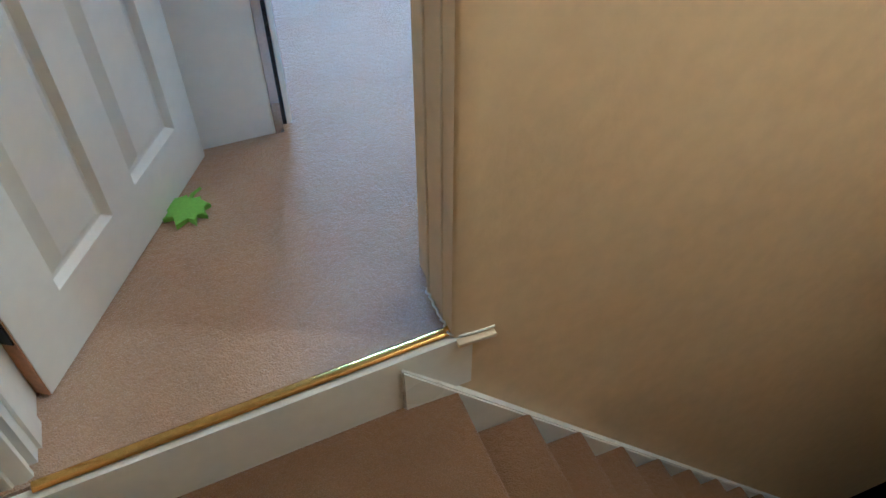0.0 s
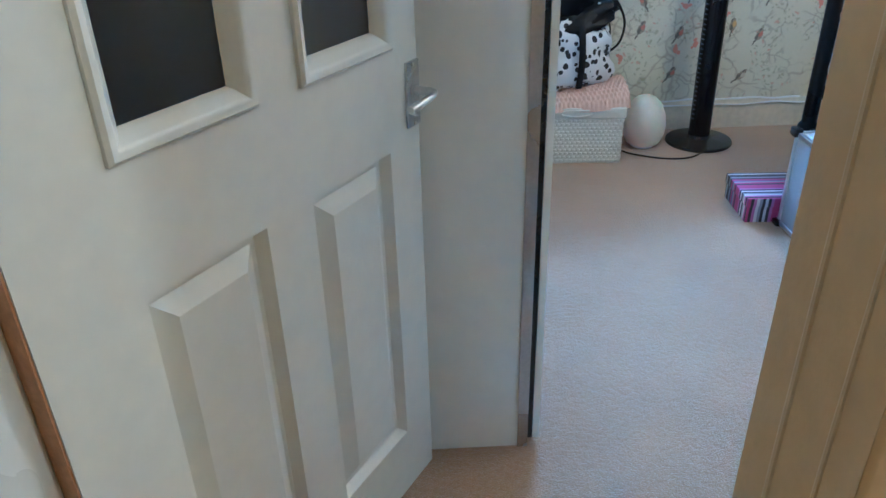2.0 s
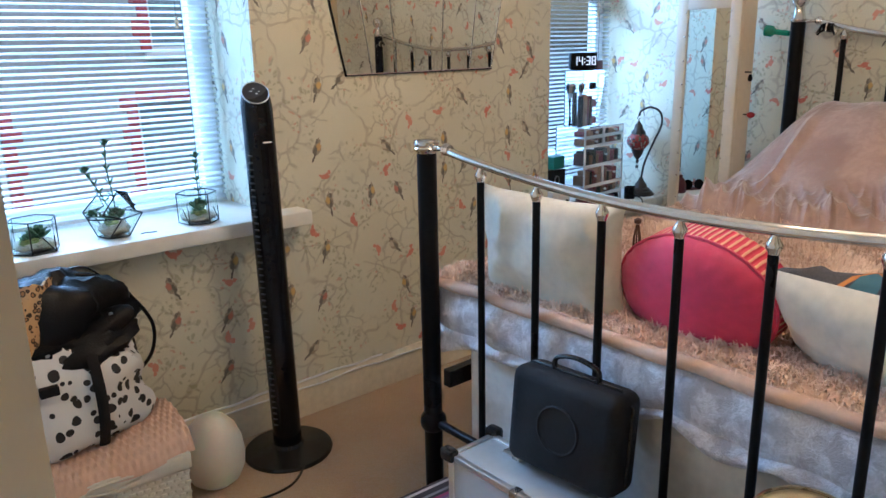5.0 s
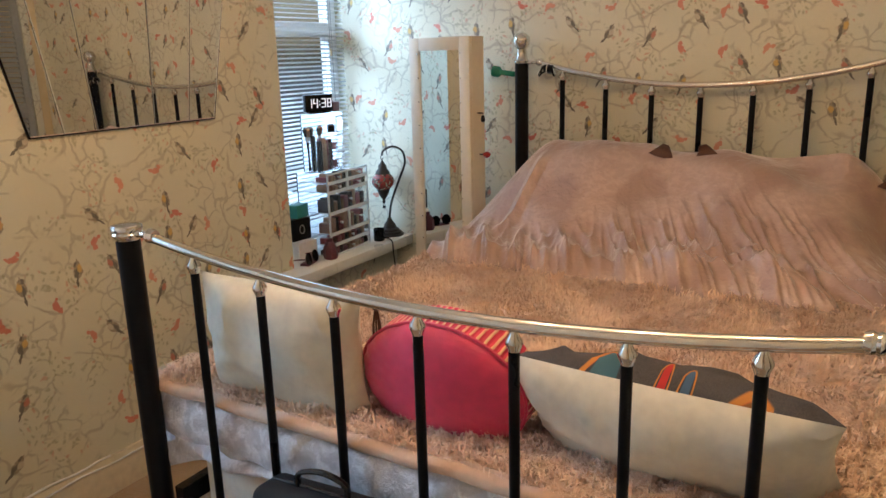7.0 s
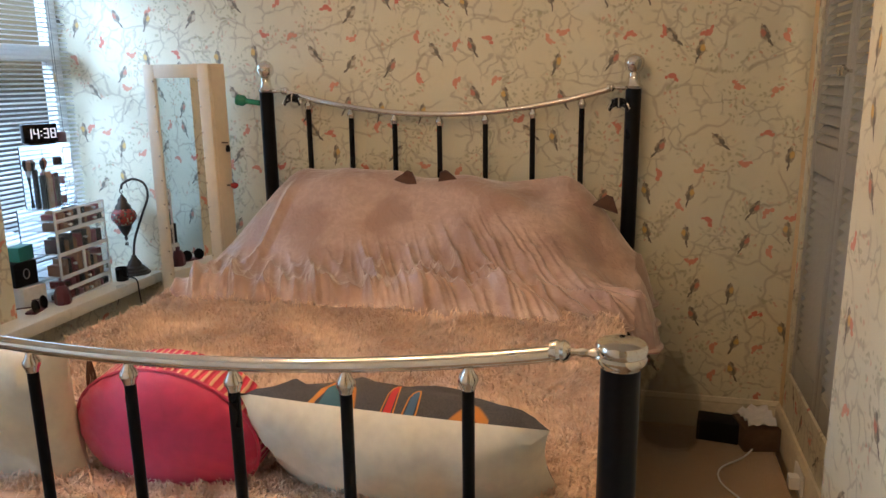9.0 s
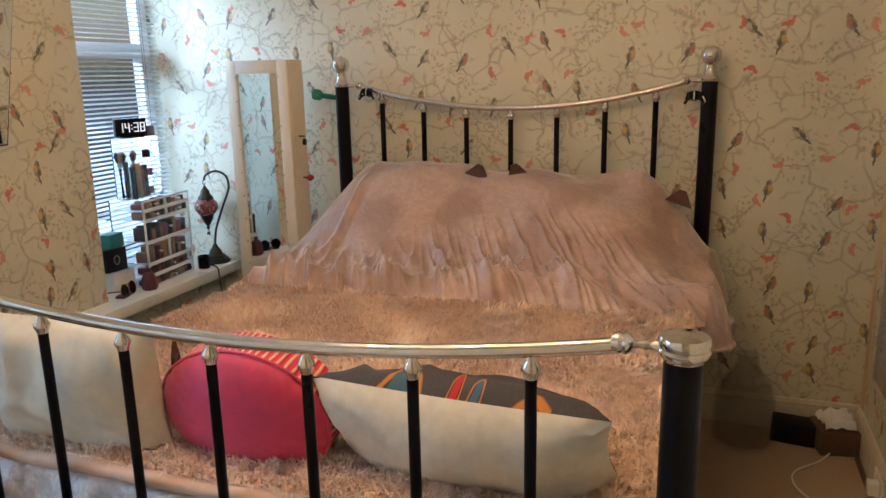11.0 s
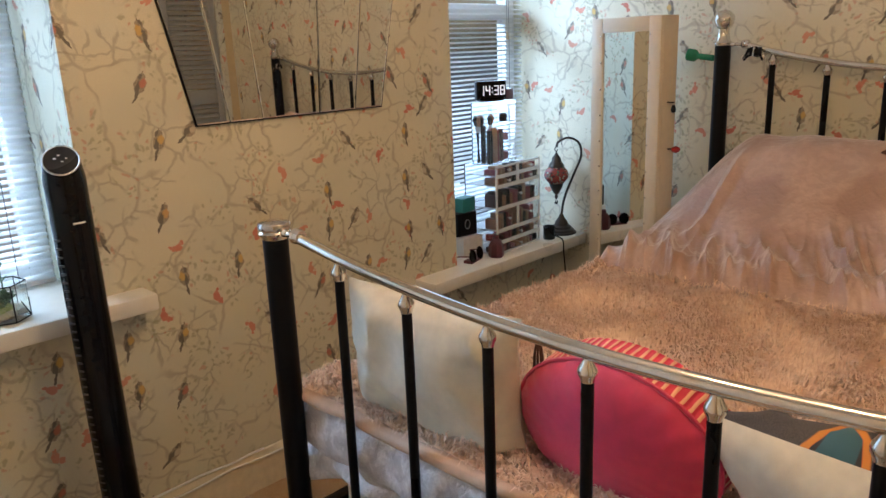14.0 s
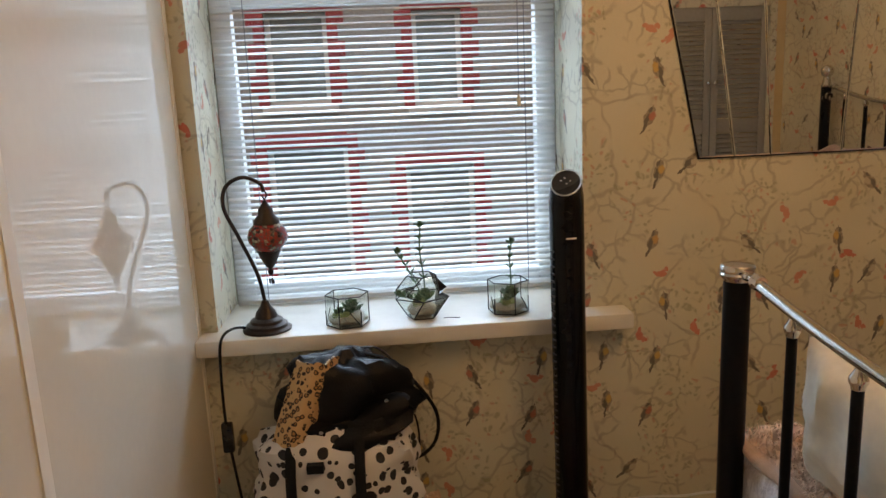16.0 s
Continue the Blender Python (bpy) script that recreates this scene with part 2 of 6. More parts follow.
BLACK_CLOTH = material("black_cloth", (0.008, 0.0085, 0.010), 0.75, var=0.25, scale=20, bump=0.4, bump_scale=500, Specular_IOR_Level=0.25)
SLAT_WHITE = material("blind_white", (0.80, 0.81, 0.80), 0.45, var=0.03)
_t = SLAT_WHITE.node_tree
_tr, _mx = _t.nodes.new("ShaderNodeBsdfTranslucent"), _t.nodes.new("ShaderNodeMixShader")
_tr.inputs[0].default_value, _mx.inputs[0].default_value = (0.8, 0.82, 0.82, 1), 0.15
_t.links.new(_t.nodes["Principled BSDF"].outputs[0], _mx.inputs[1])
_t.links.new(_tr.outputs[0], _mx.inputs[2])
_t.links.new(_mx.outputs[0], _t.nodes["Material Output"].inputs[0])
UPVC = material("white_upvc", (0.82, 0.83, 0.82), 0.35, var=0.03)
GREY_PANEL = material("silver_panel", (0.42, 0.42, 0.41), 0.42, 0.35, var=0.05, scale=9, bump=0.12, bump_scale=600)
ALU = material("aluminium", (0.74, 0.75, 0.76), 0.3, 1.0, var=0.06)
CLEAR = glass("clear_acrylic", (0.98, 0.99, 1.0))

# ---------- building helpers ----------


def bm_box(bm, x0, y0, z0, x1, y1, z1, bevel=0.0, seg=2):
    r = bmesh.ops.create_cube(bm, size=1.0)
    vs = r["verts"]
    bmesh.ops.scale(bm, vec=(x1 - x0, y1 - y0, z1 - z0), verts=vs)
    bmesh.ops.translate(bm, vec=((x0 + x1) / 2, (y0 + y1) / 2, (z0 + z1) / 2), verts=vs)
    if bevel:
        es = list({e for v in vs for e in v.link_edges})
        bmesh.ops.bevel(bm, geom=es, offset=bevel, segments=seg, affect="EDGES", profile=0.5)
    return bm


def box(x0, y0, z0, x1, y1, z1, bevel=0.0, seg=2):
    return bm_box(bmesh.new(), x0, y0, z0, x1, y1, z1, bevel, seg)


def boxes(*rows, bevel=0.0):
    bm = bmesh.new()
    for r in rows:
        bm_box(bm, *r, bevel=bevel)
    return bm


def finish(bm, name, mat, smooth=True):
    me = bpy.data.meshes.new(name)
    bmesh.ops.recalc_face_normals(bm, faces=bm.faces)
    for f in bm.faces:
        f.smooth = smooth
    for e in bm.edges:
        if len(e.link_faces) == 2 and e.calc_face_angle(0) > 0.7:
            e.smooth = False
    bm.to_mesh(me)
    bm.free()
    for m in mat if isinstance(mat, (list, tuple)) else [mat]:
        me.materials.append(m)
    return me


def thing(name, at, label, category, group="", rz=0.0, rx=0.0, ry=0.0):
    ob = new(name)
    ob.empty_display_size = 0.05
    ob.matrix_basis = pose(*at, rx, ry, rz)
    return tagged(ob, label, category, group)


def solid(name, bm, mat, label, category, at=(0, 0, 0), rz=0.0, group="", kind="", rx=0.0, ry=0.0):
    ob = new(name, finish(bm, name, mat))
    ob.matrix_basis = pose(*at, rx, ry, rz)
    return tagged(ob, label, category, group, kind)


def structure(name, bm, mat, label, category):
    return solid(name, bm, mat, label, category, kind="structure")


def part(name, bm, mat, parent, label="", m=None):
    me = bm if isinstance(bm, bpy.types.Mesh) else finish(bm, name, mat)
    ob = new(name, me)
    ob.parent = parent
    if m is not None:
        ob.matrix_basis = m
    return tagged(ob, label) if label else ob


def lathe(profile, seg=24, bm=None, at=(0, 0, 0)):
    """A turned body from (radius, height) pairs."""
    bm = bm or bmesh.new()
    rings = []
    for r, z in profile:
        if r < 1e-5:
            rings.append([bm.verts.new((at[0], at[1], at[2] + z))])
        else:
            rings.append([bm.verts.new((at[0] + r * math.cos(2 * math.pi * k / seg), at[1] + r * math.sin(2 * math.pi * k / seg), at[2] + z)) for k in range(seg)])
    for a, b in zip(rings, rings[1:]):
        for k in range(seg):
            q = (k + 1) % seg
            vs = [a[k % len(a)], a[q % len(a)], b[q % len(b)], b[k % len(b)]]
            vs = list(dict.fromkeys(vs))
            if len(vs) > 2:
                bm.faces.new(vs)
    for ring in (rings[0], rings[-1]):
        if len(ring) > 2:
            bm.faces.new(ring)
    return bm


def tube(points, r, seg=10, bm=None, flat=1.0):
    """A rod of radius r (or one per point) bent along points."""
    bm = bm or bmesh.new()
    pts = [Vector(p) for p in points]
    rad = r if isinstance(r, (list, tuple)) else [r] * len(pts)
    up = Vector((0, 0, 1))
    rings, last = [], None
    for i, p in enumerate(pts):
        d = (pts[min(i + 1, len(pts) - 1)] - pts[max(i - 1, 0)]).normalized()
        if last is None:
            a = d.cross(up) if abs(d.dot(up)) < 0.95 else d.cross(Vector((1, 0, 0)))
        else:
            a = last - d * last.dot(d)
        a.normalize()
        last = a
        b = d.cross(a)
        rings.append([bm.verts.new(p + rad[i] * (a * math.cos(2 * math.pi * k / seg) + b * flat * math.sin(2 * math.pi * k / seg))) for k in range(seg)])
    for s, t in zip(rings, rings[1:]):
        for k in range(seg):
            bm.faces.new((s[k], s[(k + 1) % seg], t[(k + 1) % seg], t[k]))
    bm.faces.new(rings[0])
    bm.faces.new(rings[-1])
    return bm


def smooth_line(points, steps=8):
    """Catmull-Rom through the points."""
    p = [Vector(q) for q in points]
    p = [2 * p[0] - p[1], *p, 2 * p[-1] - p[-2]]
    out = []
    for a, b, c, d in zip(p, p[1:], p[2:], p[3:]):
        for k in range(steps):
            t = k / steps
            out.append(0.5 * (2 * b + (c - a) * t + (2 * a - 5 * b + 4 * c - d) * t * t + (3 * b - a - 3 * c + d) * t ** 3))
    return out + [p[-2]]


def prism(outline, z0, z1, bm=None):
    bm = bm or bmesh.new()
    lo = [bm.verts.new((x, y, z0)) for x, y in outline]
    hi = [bm.verts.new((x, y, z1)) for x, y in outline]
    bm.faces.new(lo)
    bm.faces.new(hi)
    for k in range(len(lo)):
        q = (k + 1) % len(lo)
        bm.faces.new((lo[k], lo[q], hi[q], hi[k]))
    return bm


def sheet(nu, nv, f, thick=0.0):
    """A grid surface f(u, v) for u, v in 0..1; thick gives it a second skin below."""
    bm = bmesh.new()
    g = [[bm.verts.new(f(i / nu, j / nv)) for j in range(nv + 1)] for i in range(nu + 1)]
    for i in range(nu):
        for j in range(nv):
            bm.faces.new((g[i][j], g[i + 1][j], g[i + 1][j + 1], g[i][j + 1]))
    if thick:
        bm.normal_update()
        low = [[bm.verts.new(v.co - v.normal * thick) for v in row] for row in g]
        for i in range(nu):
            for j in range(nv):
                bm.faces.new((low[i][j + 1], low[i + 1][j + 1], low[i + 1][j], low[i][j]))
        rim = [(i, 0) for i in range(nu)] + [(nu, j) for j in range(nv)] + [(i, nv) for i in range(nu, 0, -1)] + [(0, j) for j in range(nv, 0, -1)]
        for (a, b), (c, d) in zip(rim, rim[1:] + rim[:1]):
            bm.faces.new((g[c][d], g[a][b], low[a][b], low[c][d]))
    return bm


# ---------- the room ----------
WY, WX, SY = 3.24, 3.66, 0.475         # window wall, head wall, door wall (inner faces)
CEILING = 2.34
WT = 0.40                              # depth of the window wall

structure("floor", prism([(-0.60, 0.245), (0.47, 0.303), (0.47, 0.34), (WX + 0.12, 0.34), (WX + 0.12, WY + 0.1), (-0.60, WY + 0.1)], -0.22, 0.0), CARPET, "beige cut-pile bedroom carpet with worn patches", "floor")
# window wall: pieces round two openings, window_1 x 0.33..1.43 and window_2 x 2.87..WX
structure("wall_north", boxes(
    (-0.60, WY, 0.0, 0.33, WY + WT, CEILING), (1.43, WY, 0.0, 2.87, WY + WT, CEILING),
    (0.33, WY, 0.0, 1.43, WY + WT, 0.743), (0.33, WY, 2.05, 1.43, WY + WT, CEILING),
    (2.87, WY, 0.0, WX, WY + WT, 0.50), (2.87, WY, 2.10, WX, WY + WT, CEILING)), PAPER,
    "bedroom window wall papered with birds and branches", "wall")
structure("wall_east", box(WX, 0.17, 0.0, WX + 0.12, WY + WT, CEILING), PAPER, "bed-head wall papered with birds and branches", "wall")
structure("wall_south", boxes((0.470, 0.302, -2.6, 2.28, SY, CEILING), (-0.60, 0.302, 0.0, -0.51, SY, CEILING), (-0.51, 0.302, 2.07, 0.45, SY, CEILING)),
          PAPER, "papered wall beside the bedroom door", "wall")
structure("wall_alcove", boxes((2.28, 0.17, 0.0, 2.74, 0.30, CEILING), (3.55, 0.17, 0.0, WX, 0.30, CEILING),
                               (2.74, 0.17, 0.0, 3.55, 0.30, 0.30), (2.74, 0.17, 1.95, 3.55, 0.30, CEILING), (2.74, -0.10, 0.28, 3.55, -0.08, 2.0)),
          PAPER, "papered recess wall around the louvred cupboard", "wall")
structure("wall_west", box(-0.72, -1.5, -0.3, -0.60, WY + WT, CEILING), LANDING_PAINT, "plain painted wall behind the wardrobe", "wall")
structure("ceiling", box(-0.72, -1.5, CEILING, WX + 0.12, WY + WT, CEILING + 0.1), CEIL, "plain white painted ceiling", "ceiling")

# landing and stairs
structure("wall_landing", boxes((0.45, 0.282, -2.6, 2.276, 0.302, CEILING), (2.276, 0.282, -2.6, 3.6, 0.302, -0.004), (-0.60, 0.282, -0.18, -0.51, 0.302, CEILING), (-0.51, 0.282, 2.07, 0.45, 0.302, CEILING)),
          LANDING_PAINT, "tan painted landing wall beside the stairs", "wall")
structure("wall_stair", boxes((0.37, -0.72, -2.6, 3.6, -0.62, CEILING), (-0.60, -1.5, -0.3, 0.47, -1.4, CEILING), (0.37, -1.4, -0.3, 0.47, -0.72, CEILING),
                              (3.6, -0.72, -2.6, 3.7, 0.302, CEILING)), LANDING_PAINT, "tan painted stairwell wall", "wall")
structure("landing_floor", box(-0.60, -1.4, -0.30, 0.443, 0.275, -0.18, 0.012), STAIR_CARPET, "brown carpeted top landing of the stairs", "floor")
STEP, GOING = 0.20, 0.178
for k in range(12):
    z = -0.18 - STEP * (k + 1)
    solid("stair_step", box(0.445 + GOING * k, -0.62, z - 0.16, 0.445 + GOING * (k + 1) + 0.02, 0.255, z, 0.014), STAIR_CARPET,
          "brown carpeted stair step going down along the wall", "stair step", group="stair steps", kind="structure")

# door leaf, hinged at the far jamb, standing open into the room
DOOR_W, DOOR_H = 0.768, 2.0
door = thing("door_1", (-0.400, 0.466, 0.006), "open white panelled door with two frosted glass lights and satin lever handle", "door", rz=57.6)
door["kind"] = "structure"


def door_parts():
    th = 0.038
    # local: x along the leaf from the hinge, y across (the face towards the stairs is at -th)
    rails = [(0.0, 0.160), (0.793, 0.970), (1.84, DOOR_H)]
    stiles = [(0.0, 0.138), (0.358, 0.460), (0.674, DOOR_W)]
    bm = bmesh.new()
    for a, b in stiles:
        bm_box(bm, a, -th, 0, b, 0, DOOR_H)
    for a, b in rails:
        for l, r in ((0.138, 0.358), (0.460, 0.674)):
            bm_box(bm, l, -th, a, r, 0, b)
    part("door_frame", bm, DOOR_WHITE, door)
    for l, r in ((0.138, 0.358), (0.460, 0.674)):
        bm = bmesh.new()
        lo, hi = 0.160, 0.793
        for side in (-1, 1):
            yo = -th if side < 0 else 0.0
            y1 = yo - side * 0.018
            y2 = yo - side * 0.002
            outer = [(l, lo), (r, lo), (r, hi), (l, hi)]
            def ring(d, y):
                return [bm.verts.new((x + d * (1 if x == l else -1), y, z + d * (1 if z == lo else -1))) for x, z in outer]
            rs = [ring(0.0, yo), ring(0.012, y1), ring(0.020, y1), ring(0.048, y2), ring(0.052, y2)]
            for a, b in zip(rs, rs[1:]):
                for k in range(4):
                    bm.faces.new((a[k], a[(k + 1) % 4], b[(k + 1) % 4], b[k]))
            bm.faces.new(rs[-1])
        part("raised_panel", finish(bm, "raised_panel", DOOR_WHITE, False), None, door)
        gl, gr, gb = l - 0.002, r + 0.013, 0.967
        part("glass_light", box(l + 0.002, -th * 0.62, 0.970, r - 0.002, -th * 0.38, 1.84), FROST, door, "frosted glass panel")
        bm = bmesh.new()
        # ogee bead mitred round each light on both faces
        for side in (-1, 1):
            face = -th if side < 0 else 0.0
            prof = [(0.0, face - side * 0.002), (0.0, face + side * 0.006), (0.005, face + side * 0.011), (0.012, face + side * 0.010), (0.018, face + side * 0.004), (0.028, face - side * 0.004), (0.033, face - side * 0.014)]
            rs = [[bm.verts.new((x, y, z)) for x, z in ((gl + d, gb + d), (gr - d, gb + d), (gr - d, 1.845 - d), (gl + d, 1.845 - d))] for d, y in prof]
            for a, b in zip(rs, rs[1:]):
                for k in range(4):
                    bm.faces.new((a[k], a[(k + 1) % 4], b[(k + 1) % 4], b[k]))
        part("glazing_bead", bm, WHITE_GLOSS, door, "raised white glazing bead")
    part("hinge_edge", box(-0.0035, -th + 0.002, 0.0, -0.0005, -0.002, DOOR_H), BARE_WOOD, door, "bare brown wooden door edge")
    part("hinge", box(-0.008, -th + 0.004, 0.17, -0.0038, -0.006, 0.26), BLACK_METAL, door, "dark metal hinge leaf")
    for side in (-1, 1):
        y = -th if side < 0 else 0.0
        plate = part("handle_plate", box(0.727, min(y, y + side * 0.006), 0.820, 0.767, max(y, y + side * 0.006), 0.936, 0.002), STEEL, door, "satin steel backplate")
        s = side
        part("rose", lathe([(0.0, 0.0), (0.012, 0.0), (0.012, 0.004), (0.008, 0.006), (0.0, 0.006)], 18), STEEL, plate, m=pose(0.747, y + s * 0.005, 0.886, 90 * (1 if s < 0 else -1), 0, 0))
        lever = tube(smooth_line([(0.747, y + s * 0.004, 0.886), (0.747, y + s * 0.036, 0.886), (0.743, y + s * 0.048, 0.886), (0.727, y + s * 0.053, 0.885), (0.669, y + s * 0.048, 0.877)], 5), [0.0085] * 10 + [0.0065, 0.006, 0.006, 0.0062, 0.0066, 0.007, 0.0075, 0.008, 0.0085, 0.0085, 0.008], 12, flat=0.85)
        part("lever", lever, STEEL, plate)
        for z in (0.826, 0.930):
            part("screw", lathe([(0.0, 0.0), (0.0035, 0.0), (0.003, 0.0012), (0.0, 0.0015)], 10), CHROME, plate, m=pose(0.747, y + s * 0.006, z, 90 * (1 if s < 0 else -1), 0, 0))
        part("thumb_turn", lathe([(0.0, 0.0), (0.007, 0.0), (0.007, 0.006), (0.004, 0.009), (0, 0.009)], 14), STEEL, plate, m=pose(0.747, y + s * 0.006, 0.846, 90 * (1 if s < 0 else -1), 0, 0))


FROST = glass("frosted_glass", (0.66, 0.66, 0.60), 0.35)
door_parts()

# frame of the doorway
structure("door_lining", boxes((0.433, 0.2825, 0.0, 0.472, 0.425, 2.07), (0.444, 0.425, 0.0, 0.472, SY + 0.032, 2.07), (-0.405, 0.29, 2.012, 0.433, SY + 0.004, 2.07)),
          LANDING_PAINT, "tan painted door lining", "door frame")


structure("door_jamb", boxes((-0.51, 0.29, 0.0, -0.416, SY - 0.006, 2.07), (-0.416, 0.30, 0.0, -0.400, 0.468, 2.0), (-0.400, 0.33, 0.0, -0.392, 0.39, 2.0)),
          WHITE_GLOSS, "white painted door jamb with a planted stop", "door frame")


def architrave(name, x0, x1, mat, label):
    w = x1 - x0
    prof = [(0, 0), (w, 0), (w, -0.010), (w * 0.8, -0.018), (w * 0.55, -0.016), (w * 0.5, -0.021), (w * 0.2, -0.020), (0.006, -0.012), (0, -0.004)]
    bm = prism([(x0 + a, 0.282 + b) for a, b in prof], -0.0, 2.09)
    return structure(name, bm, mat, label, "architrave")


structure("trim", prism([(0.434, 0.282), (0.530, 0.282), (0.530, 0.279), (0.480, 0.277), (0.442, 0.277), (0.437, 0.279)], 0.0, 2.09), LANDING_PAINT, "flat tan painted door surround with chipped foot", "architrave")
for y, r in ((0.417, 0.005), (0.336, 0.004)):
    structure("trim", tube([(0.4335, y, 0.002), (0.4335, y, 2.0)], r, 8), ARCH_PAINT, "slim cream bead along the door lining", "bead")
caulk = [(0.433 - 0.007 * abs(math.sin(k * 1.7)), 0.425 - 0.0098 * k, 0.004 + 0.006 * abs(math.sin(k * 2.3 + 1))) for k in range(15)]
structure("trim", tube(smooth_line(caulk + [(0.448, 0.279, 0.004), (0.48, 0.274, 0.003), (0.53, 0.272, 0.006)], 3), 0.003, 6), WHITE_GLOSS, "ragged line of white sealant at the jamb foot", "sealant")
structure("trim", box(0.44, 0.258, -0.016, 0.53, 0.2765, -0.003, 0.003), ARCH_PAINT, "cream end cap of the door sill", "sill")
architrave("trim", -0.482, -0.408, WHITE_GLOSS, "white moulded architrave on the hinge side")
structure("threshold_riser", prism([(-0.51, 0.220), (0.48, 0.274), (0.48, 0.302), (-0.51, 0.244)], -0.18, -0.004), WHITE_GLOSS, "white painted riser under the doorway", "riser")
bar = tube([(-0.41, 0.248, 0.005), (0.452, 0.298, 0.005)], 0.013, 12, flat=0.5)
structure("threshold_bar", bar, BRASS, "brass carpet edging bar across the doorway", "threshold bar")


def stringer():
    bm = bmesh.new()
    s = STEP / GOING
    x0, x1 = 0.31, 2.9
    top = lambda x: -0.030 - (x - 0.31) * s
    ol = [(x0, top(x0)), (x1, top(x1)), (x1, top(x1) - 0.2), (x0, top(x0) - 0.17)]
    a = [bm.verts.new((x, 0.282, z)) for x, z in ol]
    b = [bm.verts.new((x, 0.256, z)) for x, z in ol]
    bm.faces.new(a), bm.faces.new(b)
    for k in range(4):
        bm.faces.new((a[k], a[(k + 1) % 4], b[(k + 1) % 4], b[k]))
    bmesh.ops.bevel(bm, geom=list(bm.edges), offset=0.004, segments=2, affect="EDGES")
    return bm


structure("stair_stringer", stringer(), WHITE_GLOSS, "white painted stair string running down the wall", "stair string")

# wardrobe with sliding glass doors
wardrobe = thing("sliding_wardrobe", (0.006, 0, 0), "tall white wardrobe with glossy back-painted sliding glass doors", "wardrobe")
LAMINATE = material("white_laminate", (0.86, 0.83, 0.75), 0.38, var=0.03, scale=4, bump=0.05, bump_scale=90)
GLOSS_GLASS = material("white_glass", (0.80, 0.76, 0.66), 0.03, var=0.02, Specular_IOR_Level=0.9)
part("end_panel", box(-0.44, 1.131, 0.0, 0.240, 1.155, 2.25), LAMINATE, wardrobe)
part("carcass", boxes((-0.44, 1.155, 2.23, 0.185, 3.235, 2.25), (-0.44, 1.155, 0.0, -0.42, 3.235, 2.23), (-0.42, 3.215, 0.0, 0.185, 3.235, 2.23), (-0.42, 1.155, 0.0, 0.185, 3.215, 0.05)), LAMINATE, wardrobe)
part("frame_profile", boxes((0.240, 1.126, 0.0, 0.264, 1.155, 2.25)), STEEL, wardrobe, "grey metal edge profile")
# black strip painted in for the shade of the gap beside the doors
part("shadow_gap", box(0.264, 1.134, 0.02, 0.276, 1.16, 2.25), BLACK_PLASTIC, wardrobe, "dark strip standing in for the shaded gap")
for k in range(2):
    y0, dx = 1.134 + k * 1.05, 0.026 - 0.014 * k
    d = part("sliding_door", boxes((0.251 + dx, y0, 0.02, 0.266 + dx, y0 + 0.03, 2.24), (0.251 + dx, y0 + 1.018, 0.02, 0.266 + dx, y0 + 1.048, 2.24), (0.251 + dx, y0 + 0.03, 0.02, 0.266 + dx, y0 + 1.018, 0.06), (0.251 + dx, y0 + 0.03, 2.2, 0.266 + dx, y0 + 1.018, 2.24)), LAMINATE, wardrobe)
    part("glass_panel", box(0.253 + dx, y0 + 0.03, 0.06, 0.263 + dx, y0 + 1.018, 2.2), GLOSS_GLASS, d, "glossy white glass panel")

# bed
FX, HX, BY0, BY1 = 1.555, 3.587, 0.935, 2.477
FOOT_Y1 = 2.514                        # window-side post of the foot end
bed = thing("bed", (0, 0, 0), "black metal double bed frame with chrome rails and finials", "bed")


def rail_line(x, y0, y1, ze, zm, n=28):
    return [(x, y0 + (y1 - y0) * k / n, zm + (ze - zm) * (2 * k / n - 1) ** 2) for k in range(n + 1)]


